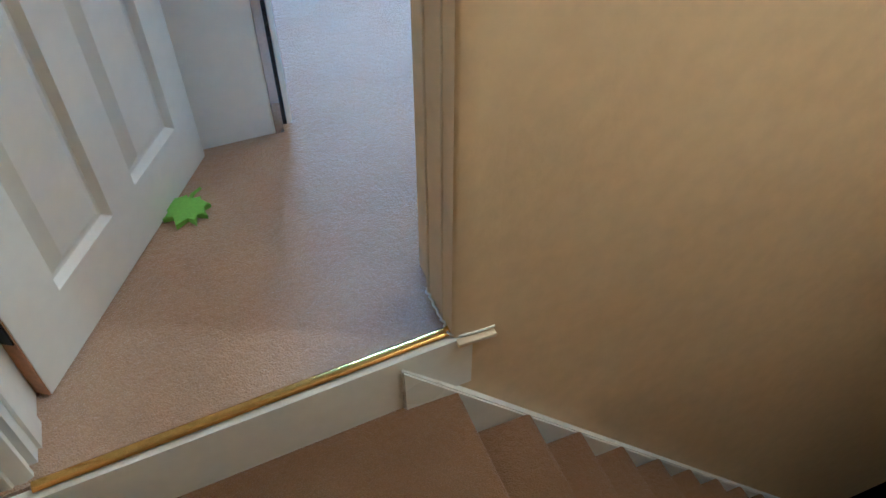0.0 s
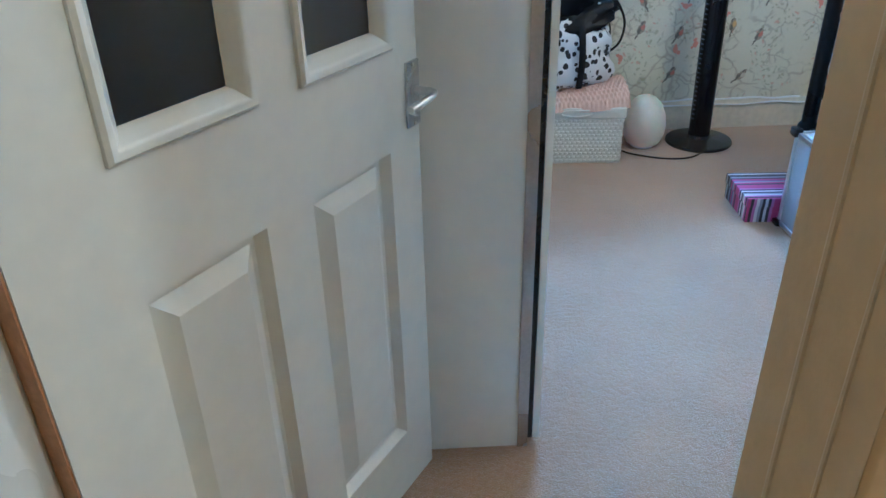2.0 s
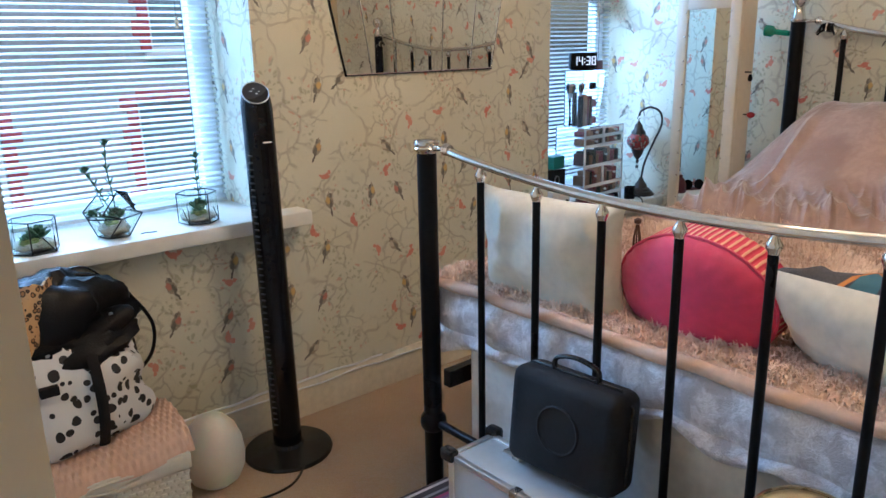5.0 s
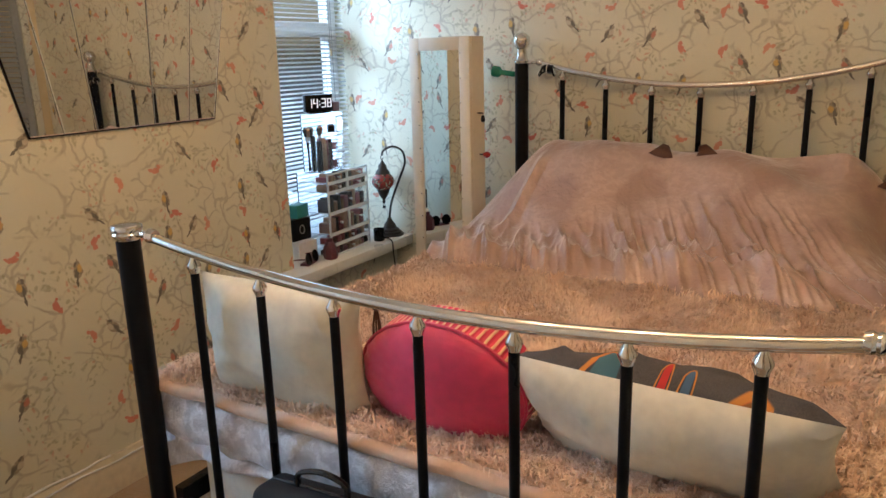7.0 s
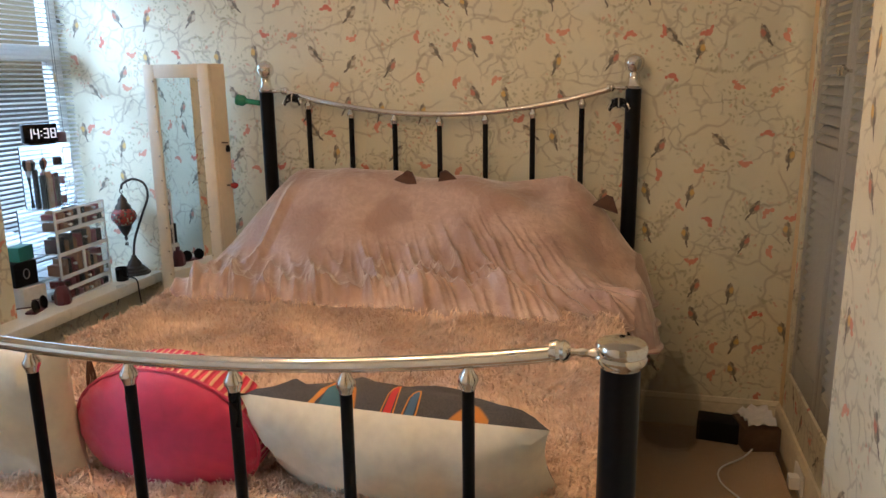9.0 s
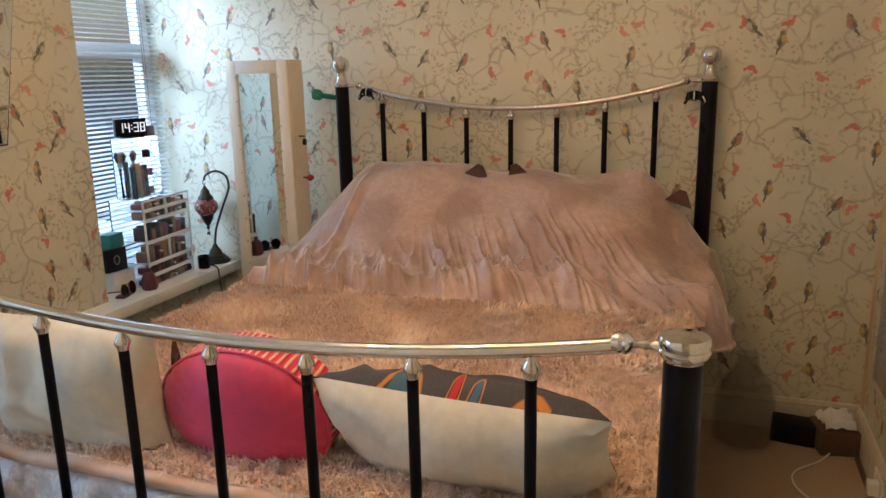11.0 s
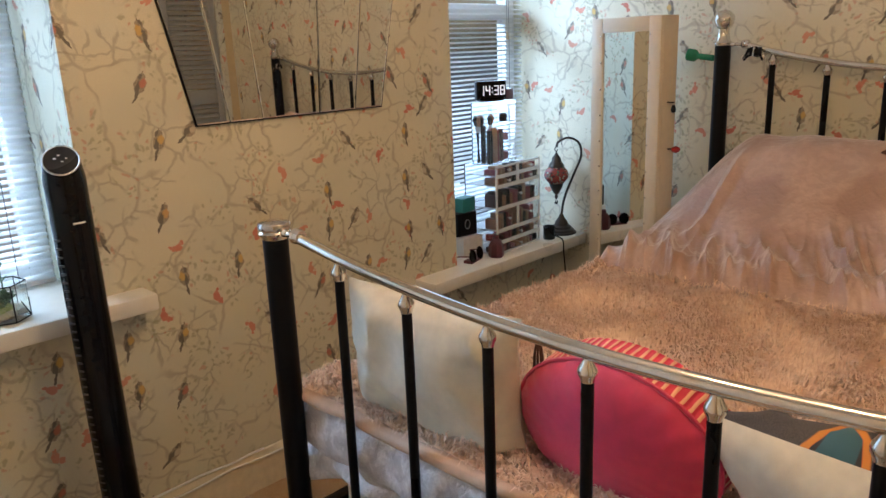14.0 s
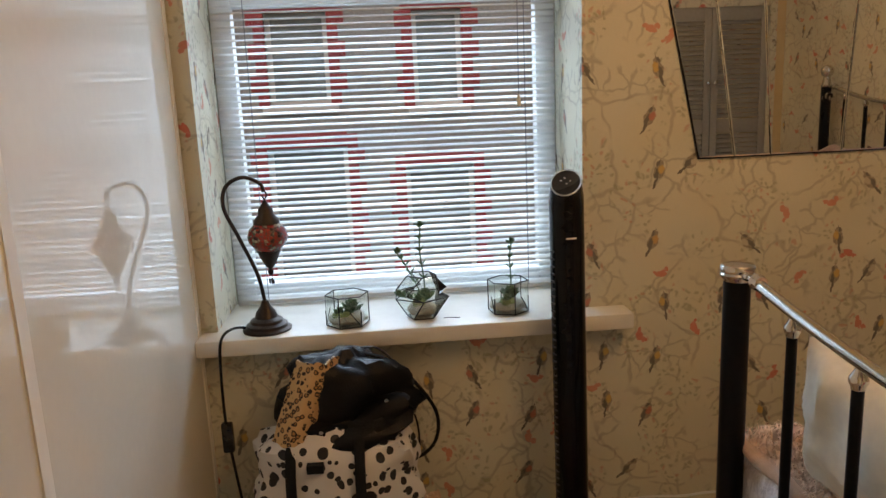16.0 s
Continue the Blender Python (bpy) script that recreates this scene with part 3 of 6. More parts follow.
def bed_end(x, y0, y1, post_h, rail_e, rail_m, low, knob, r, rail_r, rod_r, balusters):
    """Two posts, a chrome rail that dips between them, and black rods under chrome knuckles."""
    for y, sgn in ((y0, 1), (y1, -1)):
        post = part("post", lathe([(r, 0.0), (r, post_h)], 24), BLACK_METAL, bed, m=pose(x, y, 0))
        part("finial", lathe(knob, 28), CHROME, post, "polished chrome finial", m=pose(0, 0, post_h))
        q = rail_r / 0.0165
        socket = [(0.010, 0), (0.010, 0.010), (0.006, 0.016), (0.009, 0.024), (0.006, 0.032), (0.008, 0.040), (0.016, 0.044), (0.020, 0.050), (0.017, 0.055), (0.020, 0.060), (0.018, 0.066), (0.016, 0.070)]
        part("rail_socket", lathe([(a * (q + 0.12), b) for a, b in socket], 18), CHROME, post, "ringed chrome rail socket", m=pose(0, sgn * (r + 0.001), rail_e + 0.004, -90 * sgn, 0, 0))
        if x < 2:
            part("collar", lathe([(r - 0.002, -0.032), (r + 0.010, -0.016), (r + 0.012, 0.0), (r + 0.010, 0.016), (r - 0.002, 0.032)], 20), BLACK_METAL, post, m=pose(0, 0, 0.246))
    line = rail_line(x, y0 + r + 0.062, y1 - r - 0.062, rail_e, rail_m)
    part("top_rail", tube(line, rail_r, 16), CHROME, bed, "polished chrome curved rail")
    part("lower_rail", tube([(x, y0, low), (x, y1, low)], 0.013, 10), BLACK_METAL, bed)
    for y in balusters:
        q = (y - (y0 + y1) / 2) / ((y1 - y0) / 2 - r - 0.062)
        z = rail_m + (rail_e - rail_m) * q * q - rail_r * 0.8
        k = rod_r / 0.0098
        b = part("baluster", tube([(x, y, low), (x, y, z - 0.028)], rod_r, 12), BLACK_METAL, bed)
        part("knuckle", lathe([(0.0105 * k, 0.0), (0.0112 * k, 0.004), (0.0145 * k, 0.011), (0.0155 * k, 0.016), (0.0145 * k, 0.020), (0.0095 * k, 0.028), (0.007 * k, 0.034), (0.007 * k, 0.038)], 16), CHROME, b, "chrome knuckle", m=pose(x, y, z - 0.036))


bed_end(FX, BY0, FOOT_Y1, 1.052, 1.064, 1.002, 0.246,
        [(0.0285, 0.0), (0.030, 0.004), (0.0345, 0.008), (0.036, 0.014), (0.033, 0.018), (0.0355, 0.023), (0.036, 0.030), (0.033, 0.035), (0.018, 0.038), (0.0, 0.039)],
        0.0275, 0.0118, 0.0098, [2.300 - 0.1915 * k for k in range(7)])
bed_end(HX, BY0 - 0.001, BY1, 1.395, 1.395, 1.30, 0.45,
        [(0.029, 0.0), (0.033, 0.004), (0.034, 0.012), (0.026, 0.022), (0.021, 0.05), (0.020, 0.062), (0.032, 0.074), (0.038, 0.094), (0.036, 0.112), (0.022, 0.128), (0.0, 0.133)],
        0.030, 0.0125, 0.0112, [BY1 - (BY1 - BY0) * (k + 1) / 8 for k in range(7)])
for y in (BY0 + 0.03, BY1 - 0.03):
    part("side_rail", box(FX, y - 0.014, 0.38, HX, y + 0.014, 0.43), BLACK_METAL, bed)

# ---------- skirting, windows, blinds ----------
SKIRT = material("cream_skirting", (0.66, 0.60, 0.46), 0.42, var=0.12, scale=6, bump=0.15, bump_scale=30)


def skirting(x0, y0, x1, y1, nx, ny, label):
    prof = [(0.0, 0.0), (0.019, 0.0), (0.019, 0.095), (0.014, 0.11), (0.017, 0.116), (0.008, 0.132), (0.0, 0.134)]
    bm = bmesh.new()
    a = [bm.verts.new((x0 + nx * d, y0 + ny * d, z)) for d, z in prof]
    b = [bm.verts.new((x1 + nx * d, y1 + ny * d, z)) for d, z in prof]
    bm.faces.new(a), bm.faces.new(b)
    for k in range(len(a)):
        q = (k + 1) % len(a)
        bm.faces.new((a[k], a[q], b[q], b[k]))
    return structure("baseboard", bm, SKIRT, label, "baseboard")


skirting(0.27, WY, WX - 0.02, WY, 0, -1, "cream painted skirting board with a cable along its top")
skirting(WX, 0.30, WX, WY, -1, 0, "cream painted skirting board behind the bed")
skirting(2.282, 0.30, WX - 0.02, 0.30, 0, 1, "cream painted skirting board under the cupboard")
skirting(0.47, SY, 2.28, SY, 0, 1, "cream painted skirting board beside the door")


def window(name, x0, x1, z0, z1, rail, label):
    w = thing(name, ((x0 + x1) / 2, 3.59, z0), label, "window")
    w["kind"] = "structure"
    hw, h, d = (x1 - x0) / 2, z1 - z0, 0.03
    t = 0.065
    bm = bmesh.new()
    for q in ((-hw, 0, -hw + t, h), (hw - t, 0, hw, h), (-hw + t, 0, hw - t, t), (-hw + t, h - t, hw - t, h), (-hw + t, rail - 0.035, hw - t, rail + 0.035)):
        bm_box(bm, q[0], -d, q[1], q[2], d, q[3], bevel=0.005)
    part("window_frame", bm, UPVC, w, "white plastic window frame")
    for a, b in ((t, rail - 0.035), (rail + 0.035, h - t)):
        p = part("pane", box(-hw + t, -0.004, a, hw - t, 0.004, b), PANE, w)
        p.visible_shadow = False
    return w


window("window_1", 0.332, 1.428, 0.79, 2.05, 0.99, "white framed bedroom window looking onto the street")
window("window_2", 2.872, WX - 0.002, 0.55, 2.10, 1.03, "white framed bedroom window beside the bed head")


def blind(x0, x1, z0, z1, tilt, label):
    hw = (x1 - x0) / 2
    b = thing("venetian_blind", ((x0 + x1) / 2, 3.515, z0), label, "blind", group="venetian blinds")
    h, pitch, wd = z1 - z0, 0.0205, 0.0235
    part("head_rail", box(-hw, -0.014, h - 0.03, hw, 0.014, h, 0.002), SLAT_WHITE, b)
    part("bottom_rail", box(-hw, -0.012, 0.0, hw, 0.012, 0.014, 0.003), SLAT_WHITE, b)
    bm = bmesh.new()
    n = 4
    rows = []
    for k in range(n + 1):
        s = (k / n - 0.5)
        y, z = s * wd, 0.0028 * (1 - 4 * s * s)
        rows.append([bm.verts.new((x, y, z)) for x in (-hw, hw)])
    for p, q in zip(rows, rows[1:]):
        bm.faces.new((p[0], p[1], q[1], q[0]))
    bmesh.ops.solidify(bm, geom=list(bm.faces), thickness=0.0005)
    me = finish(bm, "slat", SLAT_WHITE)
    for k in range(int((h - 0.05) / pitch)):
        part("slat", me, None, b, m=pose(0, 0, 0.022 + k * pitch, tilt + random.uniform(-1.5, 1.5), random.uniform(-0.12, 0.12), 0))
    for x in (-hw + 0.10, hw - 0.10):
        part("ladder_cord", tube([(x, -0.0125, 0.01), (x, -0.0125, h - 0.02)], 0.0012, 5), CORD, b, "dark ladder cord")
    part("tilt_cord", tube([(hw - 0.12, -0.018, h - 0.03), (hw - 0.122, -0.02, h - 0.6)], 0.0012, 5), CORD, b)
    part("cord_toggle", lathe([(0.003, 0.0), (0.008, 0.004), (0.006, 0.03), (0.002, 0.04)], 10), BEIGE, b, "small wooden toggle", m=pose(hw - 0.122, -0.02, h - 0.64))


CORD = material("grey_cord", (0.16, 0.17, 0.20), 0.8, var=0.1)
BEIGE = material("beige_plastic", (0.62, 0.52, 0.36), 0.5, var=0.1)
blind(0.345, 1.415, 0.800, 2.045, 18, "white venetian blind with open slats over the street window")
blind(2.885, WX - 0.012, 0.562, 2.09, 18, "white venetian blind with open slats behind the make-up drawers")

structure("window_sill", box(0.28, 3.15, 0.745, 1.562, 3.555, 0.795, 0.008), WHITE_GLOSS, "deep white painted window sill with plants", "window sill")
structure("window_sill", box(2.63, 3.13, 0.497, WX - 0.002, 3.555, 0.550, 0.008), WHITE_GLOSS, "low white painted window sill with make-up drawers", "window sill")

# ---------- the street outside ----------
STONE = material("grey_stone", (0.45, 0.46, 0.46), 0.85, var=0.22, scale=3, bump=0.5, bump_scale=9)
REDBRICK = material("red_painted_brick", (0.50, 0.075, 0.085), 0.7, var=0.25, scale=6, bump=0.3, bump_scale=20)
ASPHALT = material("asphalt", (0.055, 0.055, 0.057), 0.9, var=0.2, scale=2, bump=0.4, bump_scale=120)
SLATE = material("roof_slate", (0.08, 0.085, 0.095), 0.7, var=0.3, scale=4)
# pale grey of the reflected sky is put into this pane colour
SKY_GREY_GLASS = material("far_window_glass", (0.28, 0.34, 0.36), 0.08, var=0.3, scale=1.0)
NET = material("net_curtain", (0.62, 0.66, 0.66), 0.8, var=0.15, scale=3)
FY, GZ = 12.0, -2.9
structure("ground", box(-400, 5.5, GZ - 0.2, 400, 800, GZ), ASPHALT, "grey street running between terraced houses", "ground")
structure("pavement", box(-30, 10.4, GZ, 30, FY, GZ + 0.12, 0.02), STONE, "pale paved footway below the terrace", "pavement")
HOLES = [(-0.62, 0.24, 1.36, 2.64), (1.42, 2.12, 1.30, 2.62), (-0.72, 0.42, -1.9, 0.78), (1.24, 2.24, -2.7, 0.44), (4.3, 5.2, 1.30, 2.62), (6.1, 7.0, 1.30, 2.62),
         (4.0, 5.3, -1.9, 0.6), (6.1, 7.0, -2.7, 0.44), (-3.6, -2.7, 1.30, 2.62), (-5.6, -4.7, 1.3, 2.62), (-3.8, -2.6, -1.9, 0.6), (-5.6, -4.7, -2.7, 0.44)]


def terrace():
    house = thing("terraced_house", (0, FY, GZ), "grey stone terraced house with red brick window surrounds", "house")
    xs = sorted({-9.0, 9.0, *[v for h in HOLES for v in h[:2]]})
    bm = bmesh.new()
    for a, b in zip(xs, xs[1:]):
        mid = (a + b) / 2
        hs = sorted((h[2], h[3]) for h in HOLES if h[0] < mid < h[1])
        z = GZ
        for lo, hi in [*hs, (3.4, 3.4)]:
            if lo > z:
                bm_box(bm, a, 0, z - GZ, b, 0.35, lo - GZ)
            z = hi
    part("wall", bm, STONE, house)
    part("roof", prism([(0.0 - 0.25, 6.2), (4.5, 9.3), (4.5, 6.2)], -9.2, 9.2), SLATE, house, "dark slate roof", m=Matrix(((0, 0, 1, 0), (1, 0, 0, 0), (0, 1, 0, 0), (0, 0, 0, 1))))
    for x0, x1, z0, z1 in HOLES:
        z0, z1 = z0 - GZ, z1 - GZ
        is_door = z0 < 0.5
        win = part("door" if is_door else "window", boxes((x0, 0.12, z0, x0 + 0.07, 0.18, z1), (x1 - 0.07, 0.12, z0, x1, 0.18, z1), (x0 + 0.07, 0.12, z1 - 0.07, x1 - 0.07, 0.18, z1),
                   (x0 + 0.07, 0.12, z0, x1 - 0.07, 0.18, z0 + 0.08), (x0 + 0.07, 0.12, (z0 + z1) / 2 + 0.12, x1 - 0.07, 0.18, (z0 + z1) / 2 + 0.18)), UPVC, house)
        part("pane", box(x0 + 0.07, 0.145, z0 + 0.08, x1 - 0.07, 0.155, z1 - 0.07), SKY_GREY_GLASS, win)
        if not is_door:
            part("net_curtain", box(x0 + 0.09, 0.20, z0 + 0.09, x1 - 0.09, 0.21, (z0 + z1) / 2 + 0.12), NET, win, "pale net curtain")
        # toothed brick surround
        bm = bmesh.new()
        k, z = 0, z0
        while z < z1 + 0.05:
            w = 0.24 if k % 2 else 0.15
            for a, b in ((x0 - w, x0), (x1, x1 + w)):
                bm_box(bm, a, -0.03, z + 0.004, b, 0.10, min(z + 0.215, z1 + 0.2), bevel=0.006)
            z += 0.22
            k += 1
        bm_box(bm, x0, -0.03, z1, x1, 0.10, z1 + 0.22, bevel=0.006)
        part("surround", bm, REDBRICK, house, "red painted brick window surround")
        if not is_door:
            part("sill", box(x0 - 0.1, -0.08, z0 - 0.1, x1 + 0.1, 0.12, z0, 0.01), UPVC, house, "white stone sill")


terrace()

# ---------- louvred cupboard ----------
LOUVRE = material("grey_louvre_paint", (0.34, 0.34, 0.31), 0.5, var=0.08, scale=8)
cup = thing("louvred_cupboard", (0, 0.292, 0.30), "grey painted louvred bifold doors on a wall cupboard", "cupboard door")
slat_me = finish(box(-0.15, -0.003, -0.017, 0.15, 0.003, 0.017), "louvre_slat", LOUVRE)
for x0 in (2.742, 3.146):
    x1 = x0 + 0.402
    leaf = part("door_leaf", boxes((x0 + 0.001, -0.028, 0.002, x0 + 0.05, 0.0, 1.648), (x1 - 0.05, -0.028, 0.002, x1 - 0.001, 0.0, 1.648), (x0 + 0.05, -0.028, 0.002, x1 - 0.05, 0.0, 0.10),
                (x0 + 0.05, -0.028, 1.56, x1 - 0.05, 0.0, 1.648), (x0 + 0.05, -0.028, 0.80, x1 - 0.05, 0.0, 0.90), bevel=0.002), LOUVRE, cup)
    for lo, hi in ((0.10, 0.80), (0.90, 1.56)):
        for k in range(int((hi - lo) / 0.033)):
            part("slat", slat_me, None, leaf, m=pose((x0 + x1) / 2, -0.014, lo + 0.02 + 0.033 * k, 42, 0, 0))
    part("knob", lathe([(0.006, 0.0), (0.006, 0.012), (0.015, 0.02), (0.015, 0.028), (0.0, 0.034)], 14), CHROME, leaf, m=pose(x0 + 0.024 if x0 > 3 else x1 - 0.024, 0.0, 1.15, -90, 0, 0))

# ---------- wall mirror ----------
MZ0, MZ1 = 1.236, 1.92


def fan_mirror():
    mr = thing("fan_mirror", (2.14, WY, MZ0), "large silvery fan-shaped mirror hung on bird wallpaper", "mirror")
    fr = [0.0, 0.15, 0.31, 0.62, 0.83, 1.0]
    def edge(q, z):
        w = 0.712 + 0.44 * z
        return (q - 0.5) * w
    def top(q):
        return 0.50 + 0.18 * math.sin(math.pi * q)
    part("backing", prism([(edge(0, 0.0) - 0.004, -0.004), (edge(1, 0) + 0.004, -0.004), *[(edge(q, top(q)) * 1.006, top(q) + 0.004) for q in (1, 0.85, 0.65, 0.5, 0.35, 0.15, 0)]], 0.002, 0.008), BLACK_METAL, mr, "dark edge of the backing", m=pose(0, 0, 0, 90, 0, 0))
    for a, b in zip(fr, fr[1:]):
        bm = bmesh.new()
        qs = [a, (a + b) / 2, b]
        ol = [(edge(a, 0) + 0.0008, 0.0), (edge(b, 0) - 0.0008, 0.0), *[(edge(q, top(q)) + (0.0008 if q == a else -0.0008 if q == b else 0), top(q)) for q in reversed(qs)]]
        c = Vector((sum(p[0] for p in ol) / len(ol), sum(p[1] for p in ol) / len(ol)))
        back = [bm.verts.new((x, z, 0.008)) for x, z in ol]
        mid = [bm.verts.new((x, z, 0.0105)) for x, z in ol]
        inn = []
        for x, z in ol:
            v = (c - Vector((x, z)))
            s = 0.004
            inn.append(bm.verts.new((x + s * (1 if v.x > 0 else -1), z + s * (1 if v.y > 0 else -1), 0.0112)))
        bm.faces.new(inn)
        for p, q in ((back, mid), (mid, inn)):
            for k in range(len(p)):
                j = (k + 1) % len(p)
                bm.faces.new((p[k], p[j], q[j], q[k]))
        part("mirror_strip", finish(bm, "mirror_strip", MIRROR, False), None, mr, m=pose(0, 0, 0, 90, 0, 0))


fan_mirror()

# ---------- bedding ----------


def velvet(name, a, b, crush):
    """Crushed velvet: the pile lies in patches that shine or stay deep, the shine partly painted as paler colour."""
    m = material(name, a, 0.5, var=0)
    n = Net(m)
    p = n.coords()
    warp = n.vec("ADD", p, n.vec("SCALE", n.noise(p, crush * 1.5, 3, "Color"), 0.06))
    patch = n.ramp(n.noise(warp, crush, 6), 0.38, 0.62)
    fine = n.ramp(n.noise(warp, crush * 7, 3), 0.35, 0.7)
    n.put(n.b.inputs["Base Color"], n.mix(n.math("MULTIPLY", patch, n.math("ADD", 0.6, n.math("MULTIPLY", fine, 0.4))), a, b))
    n.put(n.b.inputs["Roughness"], n.ramp(patch, 0, 1, 0.52, 0.30))
    n.b.inputs["Specular IOR Level"].default_value = 0.8
    n.b.inputs["Sheen Weight"].default_value = 1.0
    n.b.inputs["Sheen Roughness"].default_value = 0.35
    n.b.inputs["Sheen Tint"].default_value = (1.0, 0.97, 0.97, 1)
    n.bump(n.math("ADD", patch, n.math("MULTIPLY", fine, 0.5)), 0.5, 0.006)
    return m


def fabric(name, color, rough=0.85, var=0.1, weave=900.0):
    return material(name, color, rough, var=var, scale=7, bump=0.35, bump_scale=weave, Sheen_Weight=0.2)


SILVER_VELVET = velvet("silver_crushed_velvet", (0.54, 0.51, 0.53), (0.92, 0.91, 0.94), 20)
ROSE_VELVET = velvet("rose_velvet", (0.38, 0.25, 0.205), (0.56, 0.41, 0.36), 5)
DIVAN = fabric("divan_cotton", (0.70, 0.66, 0.58))
CREAM_CLOTH = fabric("cream_cotton", (0.68, 0.65, 0.54))
PEACH = (0.76, 0.54, 0.39)
FUR = material("peach_fur", PEACH, 0.85, var=0.22, scale=9, Sheen_Weight=0.4, Sheen_Roughness=0.5)
MX0, MX1, MY0, MY1, MZ = 1.60, 3.55, 0.965, 2.515, 0.685


def wob(x, y, z=0.0, s=1.0):
    return noise.noise(Vector((x * s, y * s, z * s)))


solid("divan_base", box(FX + 0.06, BY0 + 0.05, 0.18, HX - 0.05, BY1 - 0.05, 0.513, 0.03, 3), DIVAN, "cream fabric bed base under the mattress", "bed base")


def mattress_skin():
    """Rounded mattress whose fitted velvet sheet sags and puckers along the foot end."""
    bm = box(MX0, MY0, 0.515, MX1, MY1, MZ, 0.0)
    bmesh.ops.subdivide_edges(bm, edges=list(bm.edges), cuts=26, use_grid_fill=True)
    for v in bm.verts:
        x, y, z = v.co
        # round the long edges
        ez = min(z - 0.515, MZ - z)
        r = 0.05
        if ez < r:
            ins = r - math.sqrt(max(0, r * r - (r - ez) ** 2))
            if x < MX0 + 1e-4:
                v.co.x += ins
            if x > MX1 - 1e-4:
                v.co.x -= ins
            if y < MY0 + 1e-4:
                v.co.y += ins
            if y > MY1 - 1e-4:
                v.co.y -= ins
        bulge = 1 - (2 * (z - 0.515) / (MZ - 0.515) - 1) ** 2
        if x < MX0 + 0.01:
            v.co.x -= 0.02 * bulge + 0.018 * abs(wob(y, z, 3, 9)) + 0.006 * math.sin(y * 42)
        if y > MY1 - 0.01 or y < MY0 + 0.01:
            v.co.y += (0.012 * bulge + 0.012 * wob(x, z, 7, 9)) * (1 if y > 1.5 else -1)
    return bm


solid("mattress", mattress_skin(), SILVER_VELVET, "thick mattress in a silvery crushed velvet sheet", "mattress")


def sheet_hem():
    """Loose gathered hem of the sheet hanging round the foot end."""
    def f(u, v):
        y = MY0 + 0.02 + (MY1 - MY0) * u
        drop = 0.030 + 0.04 * abs(wob(y, 0, 1, 4)) + 0.06 * max(0, u - 0.86) / 0.14
        x = MX0 + 0.005 - 0.030 * math.sin(v * 2.6) - 0.012 * math.sin(y * 30 + 2 * v) * v
        return Vector((x, y, 0.548 - drop * v + 0.012 * math.sin(y * 19)))
    return sheet(110, 8, f, 0.003)


solid("sheet_hem", sheet_hem(), SILVER_VELVET, "loose gathered velvet sheet edge hanging over the bed foot", "bed sheet")


def strands(name, parent, count, place, length, width, mat, seed):
    """Many bent blades of pile as one mesh. place(rng) gives root, normal and comb direction."""
    rng = np.random.default_rng(seed)
    vs, fs = [], []
    for _ in range(count):
        p, nrm, comb = place(rng)
        l = length * rng.uniform(0.6, 1.25)
        lie = (comb + Vector(rng.normal(0, 0.55, 3))).normalized()
        side = nrm.cross(lie)
        if side.length < 1e-3:
            continue
        side = side.normalized() * width * rng.uniform(0.6, 1.3)
        q = p + nrm * l * 0.40 + lie * l * 0.35
        e = p + nrm * l * 0.42 + lie * l * 0.95 + Vector((0, 0, -0.12 * l))
        k = len(vs)
        vs += [tuple(p - side), tuple(p + side), tuple(q + side * 0.8), tuple(q - side * 0.8), tuple(e)]
        fs += [(k, k + 1, k + 2, k + 3), (k + 3, k + 2, k + 4)]
    me = bpy.data.meshes.new(name)
    me.from_pydata(vs, [], fs)
    me.materials.append(mat)
    me.polygons.foreach_set("use_smooth", [True] * len(me.polygons))
    ob = new(name, me)
    ob.parent = parent
    return tagged(ob, kind="stuff")


FUR_TUFT = bpy.data.materials.new("fur_tuft")
FUR_TUFT.use_nodes = True
_n = Net(FUR_TUFT)
_isl = _n.t.nodes.new("ShaderNodeNewGeometry").outputs["Random Per Island"]
_clump = _n.ramp(_n.noise(_n.coords(), 42, 3), 0.38, 0.62)
_n.put(_n.b.inputs["Base Color"], _n.mix(_n.math("ADD", _n.math("MULTIPLY", _isl, 0.4), _n.math("MULTIPLY", _clump, 0.6)), (0.74, 0.515, 0.37), (0.98, 0.78, 0.61)))
_n.b.inputs["Roughness"].default_value = 0.7
_n.b.inputs["Sheen Weight"].default_value = 0.3


def fur_z(x, y):
    z = MZ + 0.022 + 0.010 * wob(x, y, 2, 4) + 0.012 * wob(x, y, 5, 15) + 0.014 * wob(x, y, 3, 30)
    edge = min(x - 1.588, 0.12) / 0.12
    return z - 0.008 * max(0, 1 - edge) ** 2


